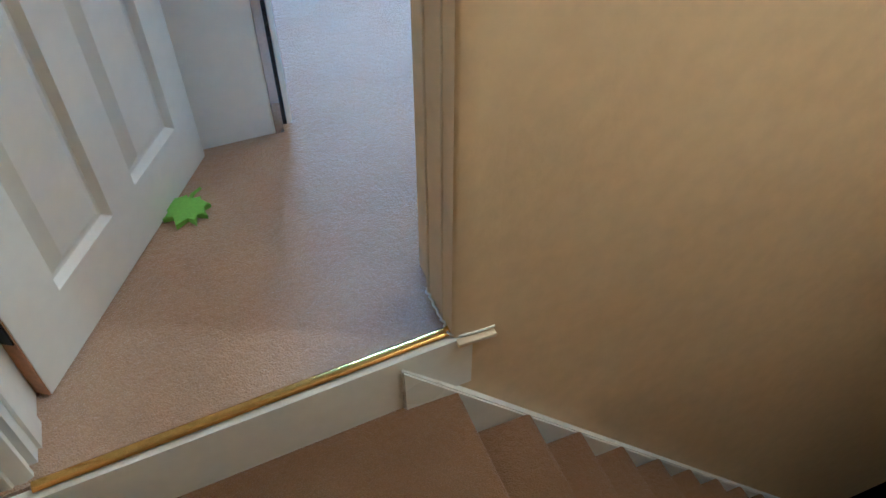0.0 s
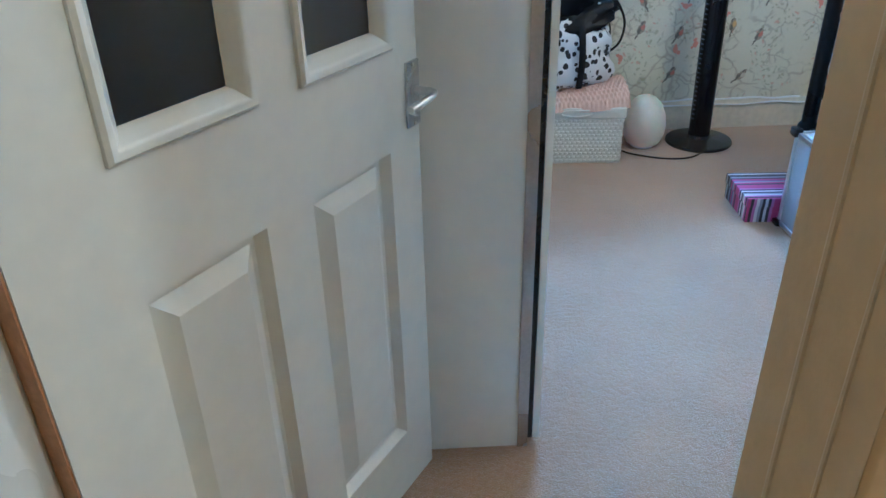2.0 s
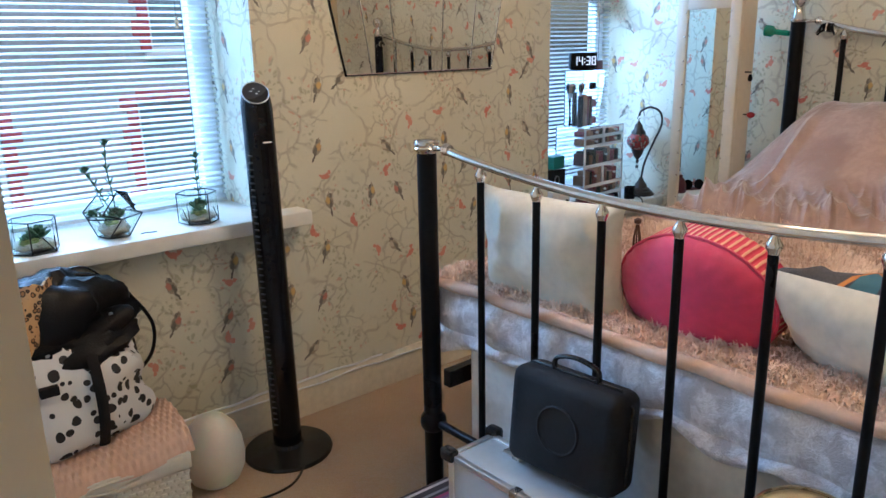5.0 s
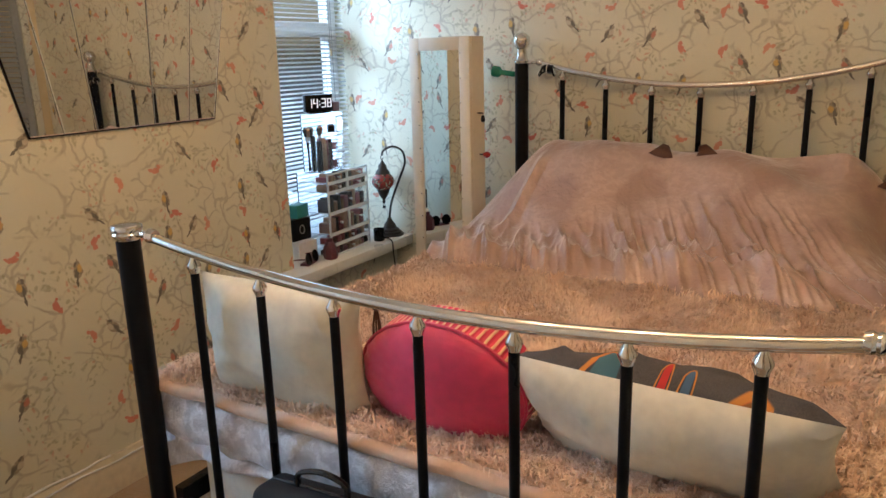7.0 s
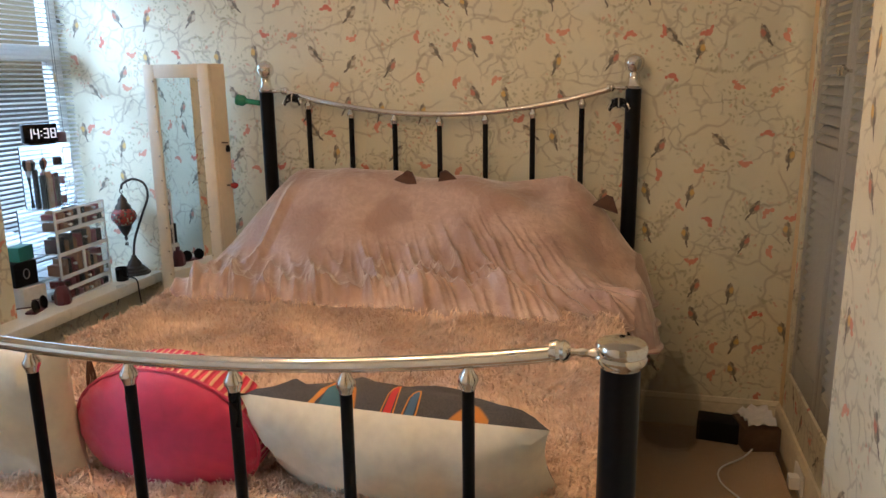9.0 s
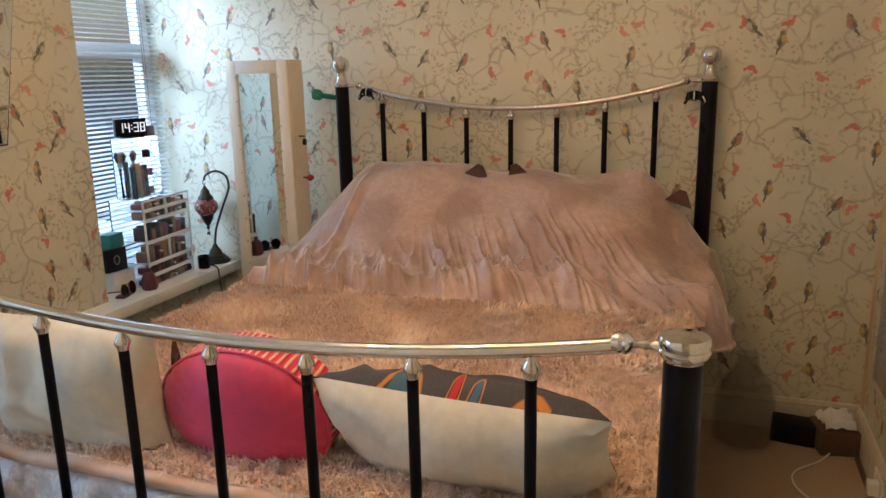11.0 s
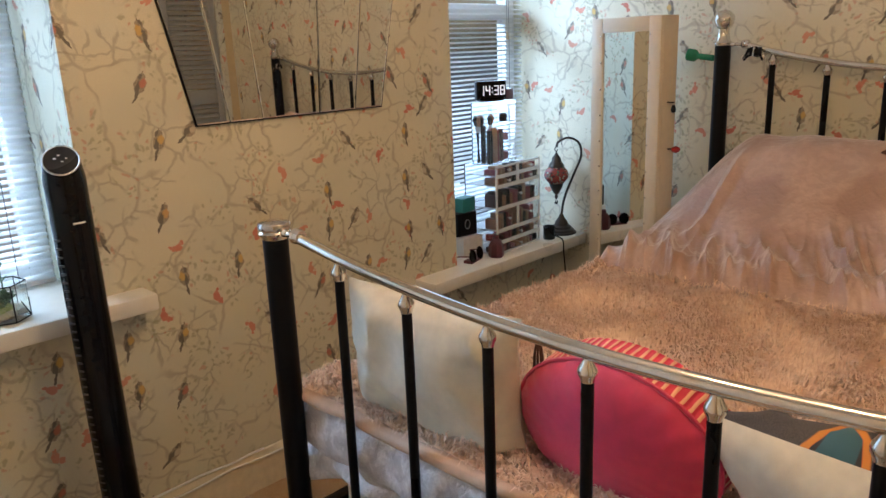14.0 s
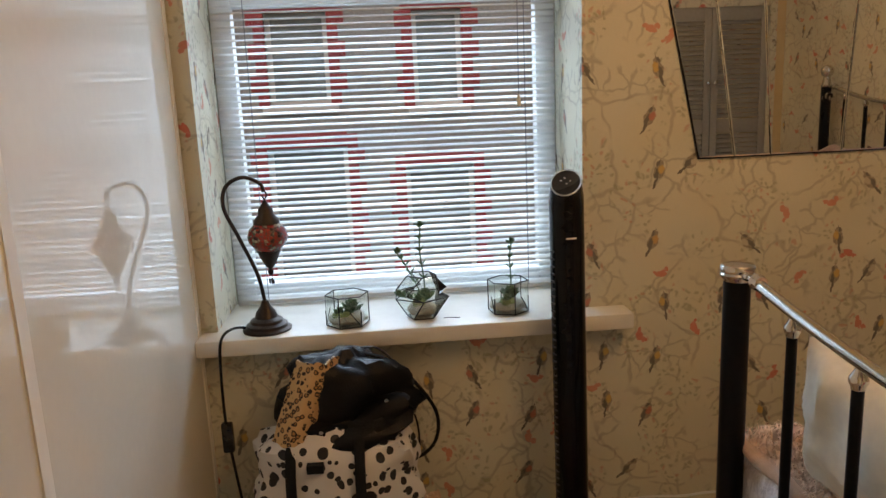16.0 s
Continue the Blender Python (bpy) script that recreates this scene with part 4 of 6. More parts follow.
def fur_throw():
    x0, x1, y0, y1 = 1.588, 2.86, MY0 - 0.035, MY1 + 0.03
    throw = thing("fur_throw", (0, 0, 0), "shaggy peach faux fur throw spread across the bed", "throw")
    def f(u, v):
        x, y = x0 + (x1 - x0) * u, y0 + (y1 - y0) * v
        z = fur_z(x, y)
        over = max(0, y - (MY1 - 0.02), (MY0 + 0.02) - y)
        return Vector((x, y, z - over * 0.35))
    part("backing", sheet(110, 110, f, 0.012), FUR, throw)
    # rolled fleece hem along the foot
    hem = [(x0 - 0.004, y0 + (y1 - y0) * k / 60, fur_z(x0, 1.7) - 0.018 + 0.008 * wob(k * 0.2, 3, 1)) for k in range(61)]
    part("hem", tube(hem, [0.017 + 0.004 * wob(k * 0.3, 0, 9) for k in range(61)], 10), HEM, throw, "smooth peach fleece edge")
    def place(rng):
        u, v = rng.uniform(0, 1), rng.uniform(0, 1)
        p = f(u, v)
        c = Vector((wob(p.x, p.y, 1, 5), wob(p.x, p.y, 8, 5) - 0.2, 0.0)) * 2.2 + Vector((-0.5, 0, 0))
        return p, Vector((0, 0, 1)), c
    strands("fur_coat", throw, 100000, place, 0.023, 0.0019, FUR_TUFT, 5)


HEM = fabric("peach_fleece", (0.62, 0.42, 0.30))
fur_throw()


def bump1(t):
    return 0.5 - 0.5 * math.cos(math.pi * max(0.0, min(1.0, t)))


def blanket():
    """Rose velvet blanket over two pillows, falling into folds towards the foot and over the side."""
    y_left, y_right = 2.56, 0.80
    def f(u, v):
        # u: head to foot, v: window side to far side
        y = y_left + (y_right - y_left) * v
        x = 3.52 - 0.80 * u - 0.03 * wob(y, 0, 4, 3) - 0.12 * u * max(0, (v - 0.80) / 0.2) * -1.2
        hill = bump1(u / 0.10 + 0.75) * (1 - bump1((u - 0.05) / 0.74))
        sides = bump1((2.66 - y) / 0.42) * bump1((y - 0.83) / 0.36)
        dip = 1 - 0.10 * math.exp(-((y - 1.72) / 0.10) ** 2) * (1 - u)
        top = 0.345 - 0.02 * v
        z = MZ + 0.045 - 0.055 * bump1((u - 0.84) / 0.16) + top * hill * sides * dip
        # sharp folds fan out from the pillows to the foot
        lay = 1 - 0.8 * bump1((u - 0.86) / 0.14)
        for sx, sy, sh, am in ((1.6, 6.5, 1.0, 0.046), (2.4, 14.0, 6.0, 0.036), (1.2, 24.0, 3.0, 0.020), (5.0, 3.5, 12.0, 0.020)):
            q = abs(noise.noise(Vector((x * sx + 0.8 * y, (y + 0.5 * (u - 0.6) * (0.4 + v)) * sy, sh))))
            z += am * max(0.0, 1 - 2.3 * q) ** 2 * bump1((u - 0.36 + 0.12 * math.sin(y * 5.0)) / 0.42) * lay * bump1((2.60 - y) / 0.22)
        # gathered pleats towards the foot hem, slanting away from the window
        slant = y + (0.10 + 0.30 * v) * (u - 1.0) + 0.02 * wob(x, y, 6, 5)
        q = abs(math.sin(slant * 47 + 2.5 * noise.noise(Vector((y * 6.0, 0.0, 3.0)))))
        z += 0.019 * (1 - q) ** 1.5 * bump1((u - 0.46 - 0.16 * wob(0, y, 2, 7)) / 0.44) * (0.35 + 0.65 * bump1((1.0 - u) / 0.10)) * (0.45 + 0.8 * abs(wob(0, y, 8, 5))) * bump1((2.60 - y) / 0.16)
        # a long crease down the window side of the pillows
        z += 0.03 * max(0.0, 1 - abs(y - 2.24 - 0.10 * u) / 0.035) * bump1((u - 0.12) / 0.2) * bump1((0.75 - u) / 0.2)
        z += 0.045 * wob(x, y, 1, 3.0) * sides * lay + 0.007 * wob(x, y, 9, 9) * lay
        # long soft creases on the far half
        crease = math.sin(15 * (x * 0.8 - y * 0.55) + 2 * wob(x, y, 3, 2))
        z += 0.034 * crease * bump1((v - 0.45) / 0.3) * bump1(1.2 - u)
        over = max(0.0, 0.90 - y)
        if over:
            z = z - 3.4 * over * over * 4 - 0.8 * over
            y = 0.90 - 0.75 * over - 0.018 * math.sin(x * 26 + over * 9)
        over = max(0.0, y - 2.50)
        z -= over * 1.0
        return Vector((x, y, max(z, 0.60)))
    return sheet(190, 380, f, 0.006)


solid("velvet_blanket", blanket(), ROSE_VELVET, "dusty rose velvet blanket rumpled over two pillows", "blanket")


def sheet_drop():
    def f(u, v):
        x = 1.66 + 1.75 * u
        y = MY0 - 0.028 - 0.012 * v - 0.016 * math.sin(x * 23 + 1.5 * wob(x, v, 2, 3)) * v
        return Vector((x, y, 0.66 - 0.40 * v + 0.01 * wob(x, 0, 1, 6)))
    return sheet(100, 14, f, 0.004)


solid("bed_sheet", sheet_drop(), fabric("pale_rose_sheet", (0.52, 0.43, 0.37)), "pale sheet hanging down the bed side", "bed sheet")
felt = fabric("brown_felt", (0.10, 0.045, 0.03))
for y, s in ((1.80, 1), (1.63, -1), (1.02, 1)):
    ear = sheet(6, 6, lambda u, v: Vector((0.012 * math.sin(math.pi * v), s * (u - 0.5) * 0.10 * (1 - 0.75 * v), 0.055 * v)), 0.006)
    solid("toy_ear", ear, felt, "brown felt ear of a soft toy poking over the blanket", "soft toy", at=(3.40, y, 1.035 if y > 1.5 else 0.955), rx=18 * s, group="toy ears")


def cushion(w, h, t, n=22, pinch=0.10, power=2.6):
    """A stuffed square in the local x-z plane; front is -y."""
    bm = bmesh.new()
    def skin(side):
        g = []
        for i in range(n + 1):
            row = []
            for j in range(n + 1):
                a, b = 2 * i / n - 1, 2 * j / n - 1
                x = a * w / 2 * (1 - pinch * (1 - b * b) * abs(a) ** 4)
                z = b * h / 2 * (1 - pinch * (1 - a * a) * abs(b) ** 4)
                d = t / 2 * ((1 - abs(a) ** power) * (1 - abs(b) ** power)) ** 0.55
                d += 0.07 * t * wob(x, z, side * 3, 7) * (1 - max(abs(a), abs(b)) ** 8)
                q = abs(noise.noise(Vector((x * 5 + z * 9, z * 4 - x * 6, side * 5.0 + w))))
                d += 0.10 * t * max(0, 1 - 4 * q) * (1 - max(abs(a), abs(b)) ** 6)
                row.append(bm.verts.new((x, side * d, z)))
            g.append(row)
        fs = []
        for i in range(n):
            for j in range(n):
                f = bm.faces.new((g[i][j], g[i + 1][j], g[i + 1][j + 1], g[i][j + 1]))
                f.material_index = 0 if side < 0 else 1
        return g
    skin(-1)
    skin(1)
    bmesh.ops.remove_doubles(bm, verts=bm.verts, dist=1e-5)
    return bm


# cushions lean against the foot rail; local -y faces the foot of the bed
solid("cushion", cushion(0.45, 0.30, 0.13, 30), [CREAM_CLOTH, CREAM_CLOTH], "cream square cushion with a dark tassel against the bed foot", "cushion", at=(1.655, 2.150, 0.828), rz=-90 + 3, rx=5)


def tassel(at):
    t = thing("cushion_tassel", at, "small dark tassel hanging at the cushion corner", "tassel")
    part("knot", lathe([(0.0, 0.0), (0.008, 0.004), (0.009, 0.012), (0.0, 0.018)], 10), felt, t)
    bm = bmesh.new()
    for k in range(9):
        a = k * 0.7
        tube([(0.003 * math.cos(a), 0.003 * math.sin(a), 0.0), (0.008 * math.cos(a), 0.008 * math.sin(a), -0.03), (0.009 * math.cos(a), 0.009 * math.sin(a), -0.06)], 0.0016, 4, bm)
    part("fringe", bm, felt, t)


tassel((1.70, 1.925, 0.925))

PINK = fabric("magenta_satin", (0.58, 0.028, 0.10), 0.5, 0.14)
GUSSET = material("striped_gusset", (0.60, 0.04, 0.06), 0.7, var=0)
_n = Net(GUSSET)
_x, _y, _z = _n.split(_n.coords())
_ang = _n.math("ARCTAN2", _z, _x)
_st = _n.math("SINE", _n.math("ADD", _n.math("MULTIPLY", _ang, 62.0), _n.math("MULTIPLY", _n.noise(_n.coords(), 30, 2), 2.5)))
_n.put(_n.b.inputs["Base Color"], _n.mix(_n.ramp(_st, 0.25, 0.6), (0.56, 0.03, 0.075), (0.72, 0.42, 0.27)))
_n.bump(_st, 0.5, 0.003)


def round_cushion():
    c = thing("round_cushion", (1.735, 1.770, 0.795), "round magenta satin cushion with a red striped gusset", "cushion", rz=-90, rx=9)
    bm = bmesh.new()
    r, seg, t = 0.180, 96, 0.050
    prof = [(0.0, -t - 0.045), (0.3, -t - 0.042), (0.6, -t - 0.032), (0.85, -t - 0.016), (0.96, -t), (1.0, -t + 0.012)]
    for s in (1, -1):
        rings = []
        for q, y in prof:
            ring = []
            for k in range(seg):
                a = 2 * math.pi * k / seg
                ru = 1 + 0.012 * math.sin(a * 24 + 0.7 * math.sin(a * 5)) * (q > 0.5) * q
                ring.append(bm.verts.new((r * q * ru * math.cos(a) * 1.06, s * y, r * q * ru * math.sin(a) * 0.78)))
            rings.append(ring)
        for a, b in zip(rings, rings[1:]):
            for k in range(seg):
                bm.faces.new((a[k], a[(k + 1) % seg], b[(k + 1) % seg], b[k]))
    bmesh.ops.remove_doubles(bm, verts=bm.verts, dist=1e-5)
    part("cover", bm, PINK, c)
    bm = bmesh.new()
    rings = []
    for y, q in ((-t + 0.012, 1.0), (-0.04, 1.015), (0, 1.02), (0.04, 1.015), (t - 0.012, 1.0)):
        rings.append([bm.verts.new((r * q * math.cos(2 * math.pi * k / seg) * 1.06, y, r * q * math.sin(2 * math.pi * k / seg) * 0.78)) for k in range(seg)])
    for a, b in zip(rings, rings[1:]):
        for k in range(seg):
            bm.faces.new((a[k], a[(k + 1) % seg], b[(k + 1) % seg], b[k]))
    part("gusset", bm, GUSSET, c, "gathered red and gold striped gusset")
    ring = [(r * 1.008 * 1.06 * math.cos(2 * math.pi * k / 60), -t + 0.012, r * 1.008 * 0.78 * math.sin(2 * math.pi * k / 60)) for k in range(61)]
    part("piping", tube(ring, 0.004, 6), PINK, c)


round_cushion()

PATTERN = material("charcoal_print", (0.05, 0.047, 0.05), 0.85, var=0)
_n = Net(PATTERN)
_x, _y, _z = _n.split(_n.coords())
_edge, _fill, _c = 0.0, 0.0, (0.55, 0.025, 0.02)
_drop = _n.math("SUBTRACT", 0.120, _z)
for cx, half, deep, colour in ((-0.100, 0.045, 0.026, (0.03, 0.10, 0.13)), (0.004, 0.013, 0.036, (0.45, 0.02, 0.02)), (0.044, 0.014, 0.034, (0.04, 0.10, 0.18)), (0.150, 0.034, 0.010, (0.22, 0.09, 0.02))):
    side = _n.math("DIVIDE", _n.math("ABSOLUTE", _n.math("SUBTRACT", _x, cx)), half)
    depth = _n.math("SUBTRACT", _n.math("MULTIPLY", _n.math("SUBTRACT", 1.0, _n.math("POWER", side, 1.3)), deep), _drop)
    _edge = _n.math("MAXIMUM", _edge, _n.math("MULTIPLY", _n.ramp(depth, -0.003, 0.0), _n.ramp(side, 1.0, 1.02, 1, 0)))
    inner = _n.math("MULTIPLY", _n.ramp(depth, 0.005, 0.007), _n.ramp(side, 0.72, 0.76, 1, 0))
    _fill = _n.math("MAXIMUM", _fill, inner)
    _c = _n.mix(inner, _c, _n.mix(_n.ramp(_n.math("ADD", side, _n.math("MULTIPLY", _drop, 9.0)), 0.55, 0.6), colour, (0.03, 0.03, 0.035)))
_base = _n.mix(_n.ramp(_n.noise(_n.coords(), 500, 2), 0.3, 0.7), (0.030, 0.028, 0.030), (0.065, 0.061, 0.063))
_n.put(_n.b.inputs["Base Color"], _n.mix(_fill, _n.mix(_edge, _base, (0.50, 0.19, 0.03)), _c))
_n.bump(_n.noise(_n.coords(), 700, 2), 0.4, 0.002)
solid("lumbar_cushion", cushion(0.575, 0.25, 0.18, pinch=0.06), [CREAM_CLOTH, PATTERN], "long cushion with cream front and charcoal tribal print back", "cushion", at=(1.762, 1.325, 0.79), rz=-90 - 3, rx=38)

# ---------- floor things ----------


def storage_case(y0, y1, label):
    """Aluminium-framed storage case with grey panels, corner pieces and clips."""
    L, D, H = y1 - y0, 0.155, 0.352
    c = thing("storage_case", (1.338, y0, 0.008), label, "storage case", group="storage cases")
    part("body", box(0.006, 0.006, 0.004, D - 0.004, L - 0.006, H - 0.004, 0.003), GREY_PANEL, c)
    t = 0.016
    for x in (0.0, D - t):
        for z in (0.0, H - t):
            part("edge_profile", box(x, t, z, x + t, L - t, z + t, 0.003), ALU, c, "bright aluminium edge")
    for y in (0.0, L - t):
        for z in (0.0, H - t):
            part("edge_profile", box(t, y, z, D - t, y + t, z + t, 0.003), ALU, c)
        for x in (0.0, D - t):
            part("edge_profile", box(x, y, t, x + t, y + t, H - t, 0.003), ALU, c)
    for x in (0.0, D):
        for y in (0.0, L):
            for z in (0.0, H):
                part("corner_piece", box(x - 0.018 + 0.006, y - 0.018 + 0.006 * (1 if y == 0 else -1), max(z - 0.018, -0.008), x + 0.018, y + 0.018, z + 0.014, 0.007), BLACK_PLASTIC, c, "black plastic corner")
    for k in (0.27, 0.62):
        for z in (H - 0.004, 0.0):
            part("clip", box(-0.006, L * k - 0.011, z - 0.014, 0.022, L * k + 0.011, z + 0.006, 0.003), STEEL, c, "small metal clip")
    for k in (0.22, 0.80):
        latch = part("latch", box(D - 0.055, L * k - 0.03, H - 0.003, D - 0.010, L * k + 0.03, H + 0.007, 0.003), STEEL, c, "steel latch")
        part("hasp", box(D - 0.045, L * k - 0.012, H + 0.007, D - 0.015, L * k + 0.012, H + 0.016, 0.003), CHROME, latch)


storage_case(1.60, 2.195, "grey panelled aluminium storage case at the bed foot")
storage_case(0.975, 1.562, "second grey aluminium storage case under a white cloth")
strut = tube([(1.345, 1.581, 0.0), (1.345, 1.581, 0.345)], 0.012, 10)
solid("case_strut", strut, BLACK_METAL, "black upright strut between the two storage cases", "strut")


def padded_case():
    c = thing("padded_case", (1.47, 1.925, 0.372), "black padded zip case standing on the storage case", "case", rz=-90 + 4, rx=-6)
    body = box(-0.148, -0.055, 0.0, 0.148, 0.055, 0.238, 0.03, 4)
    part("shell", body, BLACK_CLOTH, c)
    zl = [(-0.150, 0, 0.03), (-0.150, 0, 0.208), (-0.118, 0, 0.240), (0.118, 0, 0.240), (0.150, 0, 0.208), (0.150, 0, 0.03)]
    part("zip", tube(zl, 0.004, 6), BLACK_PLASTIC, c)
    part("handle", tube(smooth_line([(-0.06, 0, 0.235), (-0.055, 0, 0.266), (0, 0, 0.279), (0.055, 0, 0.266), (0.06, 0, 0.235)], 6), 0.008, 8, flat=0.7), BLACK_PLASTIC, c)
    ring = [(0.055 * math.cos(k * 0.314), -0.0545, 0.120 + 0.055 * math.sin(k * 0.314)) for k in range(21)]
    part("emblem", tube(ring, 0.004, 6), BLACK_CLOTH, c, "embossed round emblem")


padded_case()
WHITE_CLOTH = fabric("white_cloth", (0.78, 0.78, 0.80))
cl = sheet(30, 30, lambda u, v: Vector((1.325 + 0.20 * u, 1.02 + 0.49 * v, 0.377 + 0.012 * abs(wob(u, v, 1, 5)) - (0.10 if u < 0.02 else 0.0))), 0.004)
solid("white_cloth", cl, WHITE_CLOTH, "folded white cloth lying on the storage case", "cloth")


PALE_GOLD = material("pale_gold", (0.72, 0.62, 0.40), 0.3, 1.0, var=0.08, scale=20)


def keepsake_drum():
    d = thing("clear_drum_box", (1.43, 1.385, 0.395), "clear round keepsake box with a gold rim and white petals", "box", rx=12, ry=-14)
    part("drum", lathe([(0.098, 0.0), (0.10, 0.003), (0.10, 0.15), (0.097, 0.15), (0.097, 0.004), (0.0, 0.004)], 40), CLEAR, d)
    part("rim", lathe([(0.098, 0.160), (0.1025, 0.161), (0.1025, 0.168), (0.098, 0.17), (0.098, 0.160)], 40), PALE_GOLD, d, "pale gold rim")
    part("lid", lathe([(0.0, 0.166), (0.097, 0.166), (0.097, 0.163), (0.0, 0.163)], 40), CLEAR, d)
    for k in range(7):
        a = k * 0.9
        petal = sheet(6, 6, lambda u, v: Vector((0.03 * (u - 0.5) * math.sin(math.pi * v), 0.05 * (v - 0.5), 0.012 * math.sin(math.pi * u) * math.sin(math.pi * v))), 0.001)
        part("petal", petal, WHITE_CLOTH, d, m=pose(0.05 * math.cos(a), 0.05 * math.sin(a), 0.02 + 0.015 * k, 20 * k, 30 * k, 50 * k))


keepsake_drum()

STRIPES = material("striped_paper", (0.4, 0.1, 0.2), 0.55, var=0)
_n = Net(STRIPES)
_x, _y, _z = _n.split(_n.coords())
_ny = _n.math("GREATER_THAN", _n.math("ABSOLUTE", _n.split(_n.coords("Normal"))[1]), 0.5)
_row = _n.math("FLOOR", _n.math("MULTIPLY", _n.math("ADD", _n.math("MULTIPLY", _y, _n.math("SUBTRACT", 1.0, _ny)), _n.math("MULTIPLY", _x, _ny)), 95.0))
_w = _n.t.nodes.new("ShaderNodeTexWhiteNoise")
_w.noise_dimensions = "1D"
_n.put(_w.inputs["W"], _row)
_ra = _n.t.nodes.new("ShaderNodeValToRGB")
_ra.color_ramp.interpolation = "CONSTANT"
for pos, colr in ((0.0, (0.36, 0.04, 0.15, 1)), (0.18, (0.40, 0.14, 0.32, 1)), (0.40, (0.62, 0.60, 0.62, 1)), (0.54, (0.03, 0.025, 0.035, 1)), (0.72, (0.20, 0.08, 0.22, 1)), (0.88, (0.30, 0.30, 0.33, 1))):
    e = _ra.color_ramp.elements.new(pos)
    e.color = colr
_ra.color_ramp.elements[0].color = (0.36, 0.04, 0.15, 1)
_n.put(_ra.inputs[0], _w.outputs[0])
_n.put(_n.b.inputs["Base Color"], _ra.outputs[0])
gift = thing("striped_box", (1.362, 2.33, 0.0), "low cardboard box with pink, purple and black stripes", "box", rz=-3)
part("body", box(-0.125, -0.118, 0.0, 0.165, 0.112, 0.075, 0.002), STRIPES, gift)
part("lid", boxes((-0.130, -0.123, 0.062, 0.170, 0.117, 0.098), bevel=0.003), STRIPES, gift)


def tower_fan():
    f = thing("tower_fan", (1.343, 3.045, 0.0), "tall black tower fan on a round base", "fan", ry=-0.6)
    part("base", lathe([(0.0, 0.0), (0.148, 0.0), (0.150, 0.006), (0.146, 0.014), (0.09, 0.022), (0.055, 0.028), (0.05, 0.04), (0.0, 0.04)], 40), BLACK_PLASTIC, f)
    seg, r = 32, 0.0475
    bm = bmesh.new()
    rings = []
    for q in range(31):
        t = q / 30
        ring = []
        for k in range(seg):
            a = 2 * math.pi * k / seg
            top = 1.205 + 0.034 * math.sin(a + 0.35)
            z = 0.035 + (top - 0.035) * t
            rr = r if t < 0.985 else r - 0.006
            ring.append(bm.verts.new((rr * math.cos(a) , rr * math.sin(a), z)))
        rings.append(ring)
    for a, b in zip(rings, rings[1:]):
        for k in range(seg):
            bm.faces.new((a[k], a[(k + 1) % seg], b[(k + 1) % seg], b[k]))
    bm.faces.new(rings[-1])
    bm.faces.new(rings[0])
    col = part("column", bm, BLACK_GLOSS, f)
    ring = [(0.040 * math.cos(k * math.pi / 16), 0.040 * math.sin(k * math.pi / 16), 1.207 + 0.034 * 0.86 * math.sin(k * math.pi / 16 + 0.35)) for k in range(33)]
    part("panel_ring", tube(ring, 0.0022, 6), STEEL, col, "thin silver ring")
    pan = bmesh.new()
    pan.faces.new([pan.verts.new((0.038 * math.cos(2 * math.pi * k / 32), 0.038 * math.sin(2 * math.pi * k / 32), 1.208 + 0.034 * 0.82 * math.sin(2 * math.pi * k / 32 + 0.35))) for k in range(32)])
    bmesh.ops.solidify(pan, geom=list(pan.faces), thickness=0.002)
    part("control_panel", pan, PANEL_GREY, col, "dark grey touch control panel")
    for p in ((-0.012, 0.004), (0.0, 0.012), (0.012, 0.002), (0.0, -0.006)):
        part("touch_icon", box(p[0] - 0.002, p[1] - 0.005, 1.2085 + 0.028 * (p[1] / 0.038), p[0] + 0.002, p[1] + 0.005, 1.2105 + 0.028 * (p[1] / 0.038)), UPVC, col)
    part("badge", box(-0.014, -r - 0.0012, 1.06, 0.014, -r + 0.001, 1.064), UPVC, col, "pale unreadable maker's mark")
    slit = finish(box(-0.0305, -0.0012, -0.0025, -0.002, 0.0035, 0.0025), "grille_slit", DARK_SLIT)
    for k in range(44):
        part("grille_rib", slit, None, col, m=pose(-0.030, -0.0335, 0.12 + 0.021 * k, 0, 0, -48))


PANEL_GREY = material("panel_grey", (0.05, 0.05, 0.052), 0.25, var=0.1)
DARK_SLIT = material("grille_grey", (0.06, 0.06, 0.062), 0.35, var=0.1)
tower_fan()
cable = smooth_line([(1.34, 2.92, 0.012), (1.24, 2.84, 0.008), (1.12, 2.84, 0.007), (1.00, 2.905, 0.007), (0.96, 2.95, 0.007)], 8)
solid("fan_cable", tube(cable, 0.004, 8), BLACK_PLASTIC, "thin black fan cable lying on the carpet", "cable")
wire = [(0.9 + 0.02 * k, WY - 0.012, 0.137 + 0.010 * wob(k * 0.15, 0, 2) + 0.004) for k in range(50)]
solid("wall_cable", tube(smooth_line(wire, 2), 0.0042, 6), UPVC, "white cable run along the top of the skirting", "cable")
solid("wall_cable", tube(smooth_line([(1.0 + 0.05 * k, WY - 0.024, 0.118 + 0.012 * wob(k * 0.3, 4, 2)) for k in range(26)], 3), 0.0035, 6), UPVC, "second white cable sagging below the skirting top", "cable")

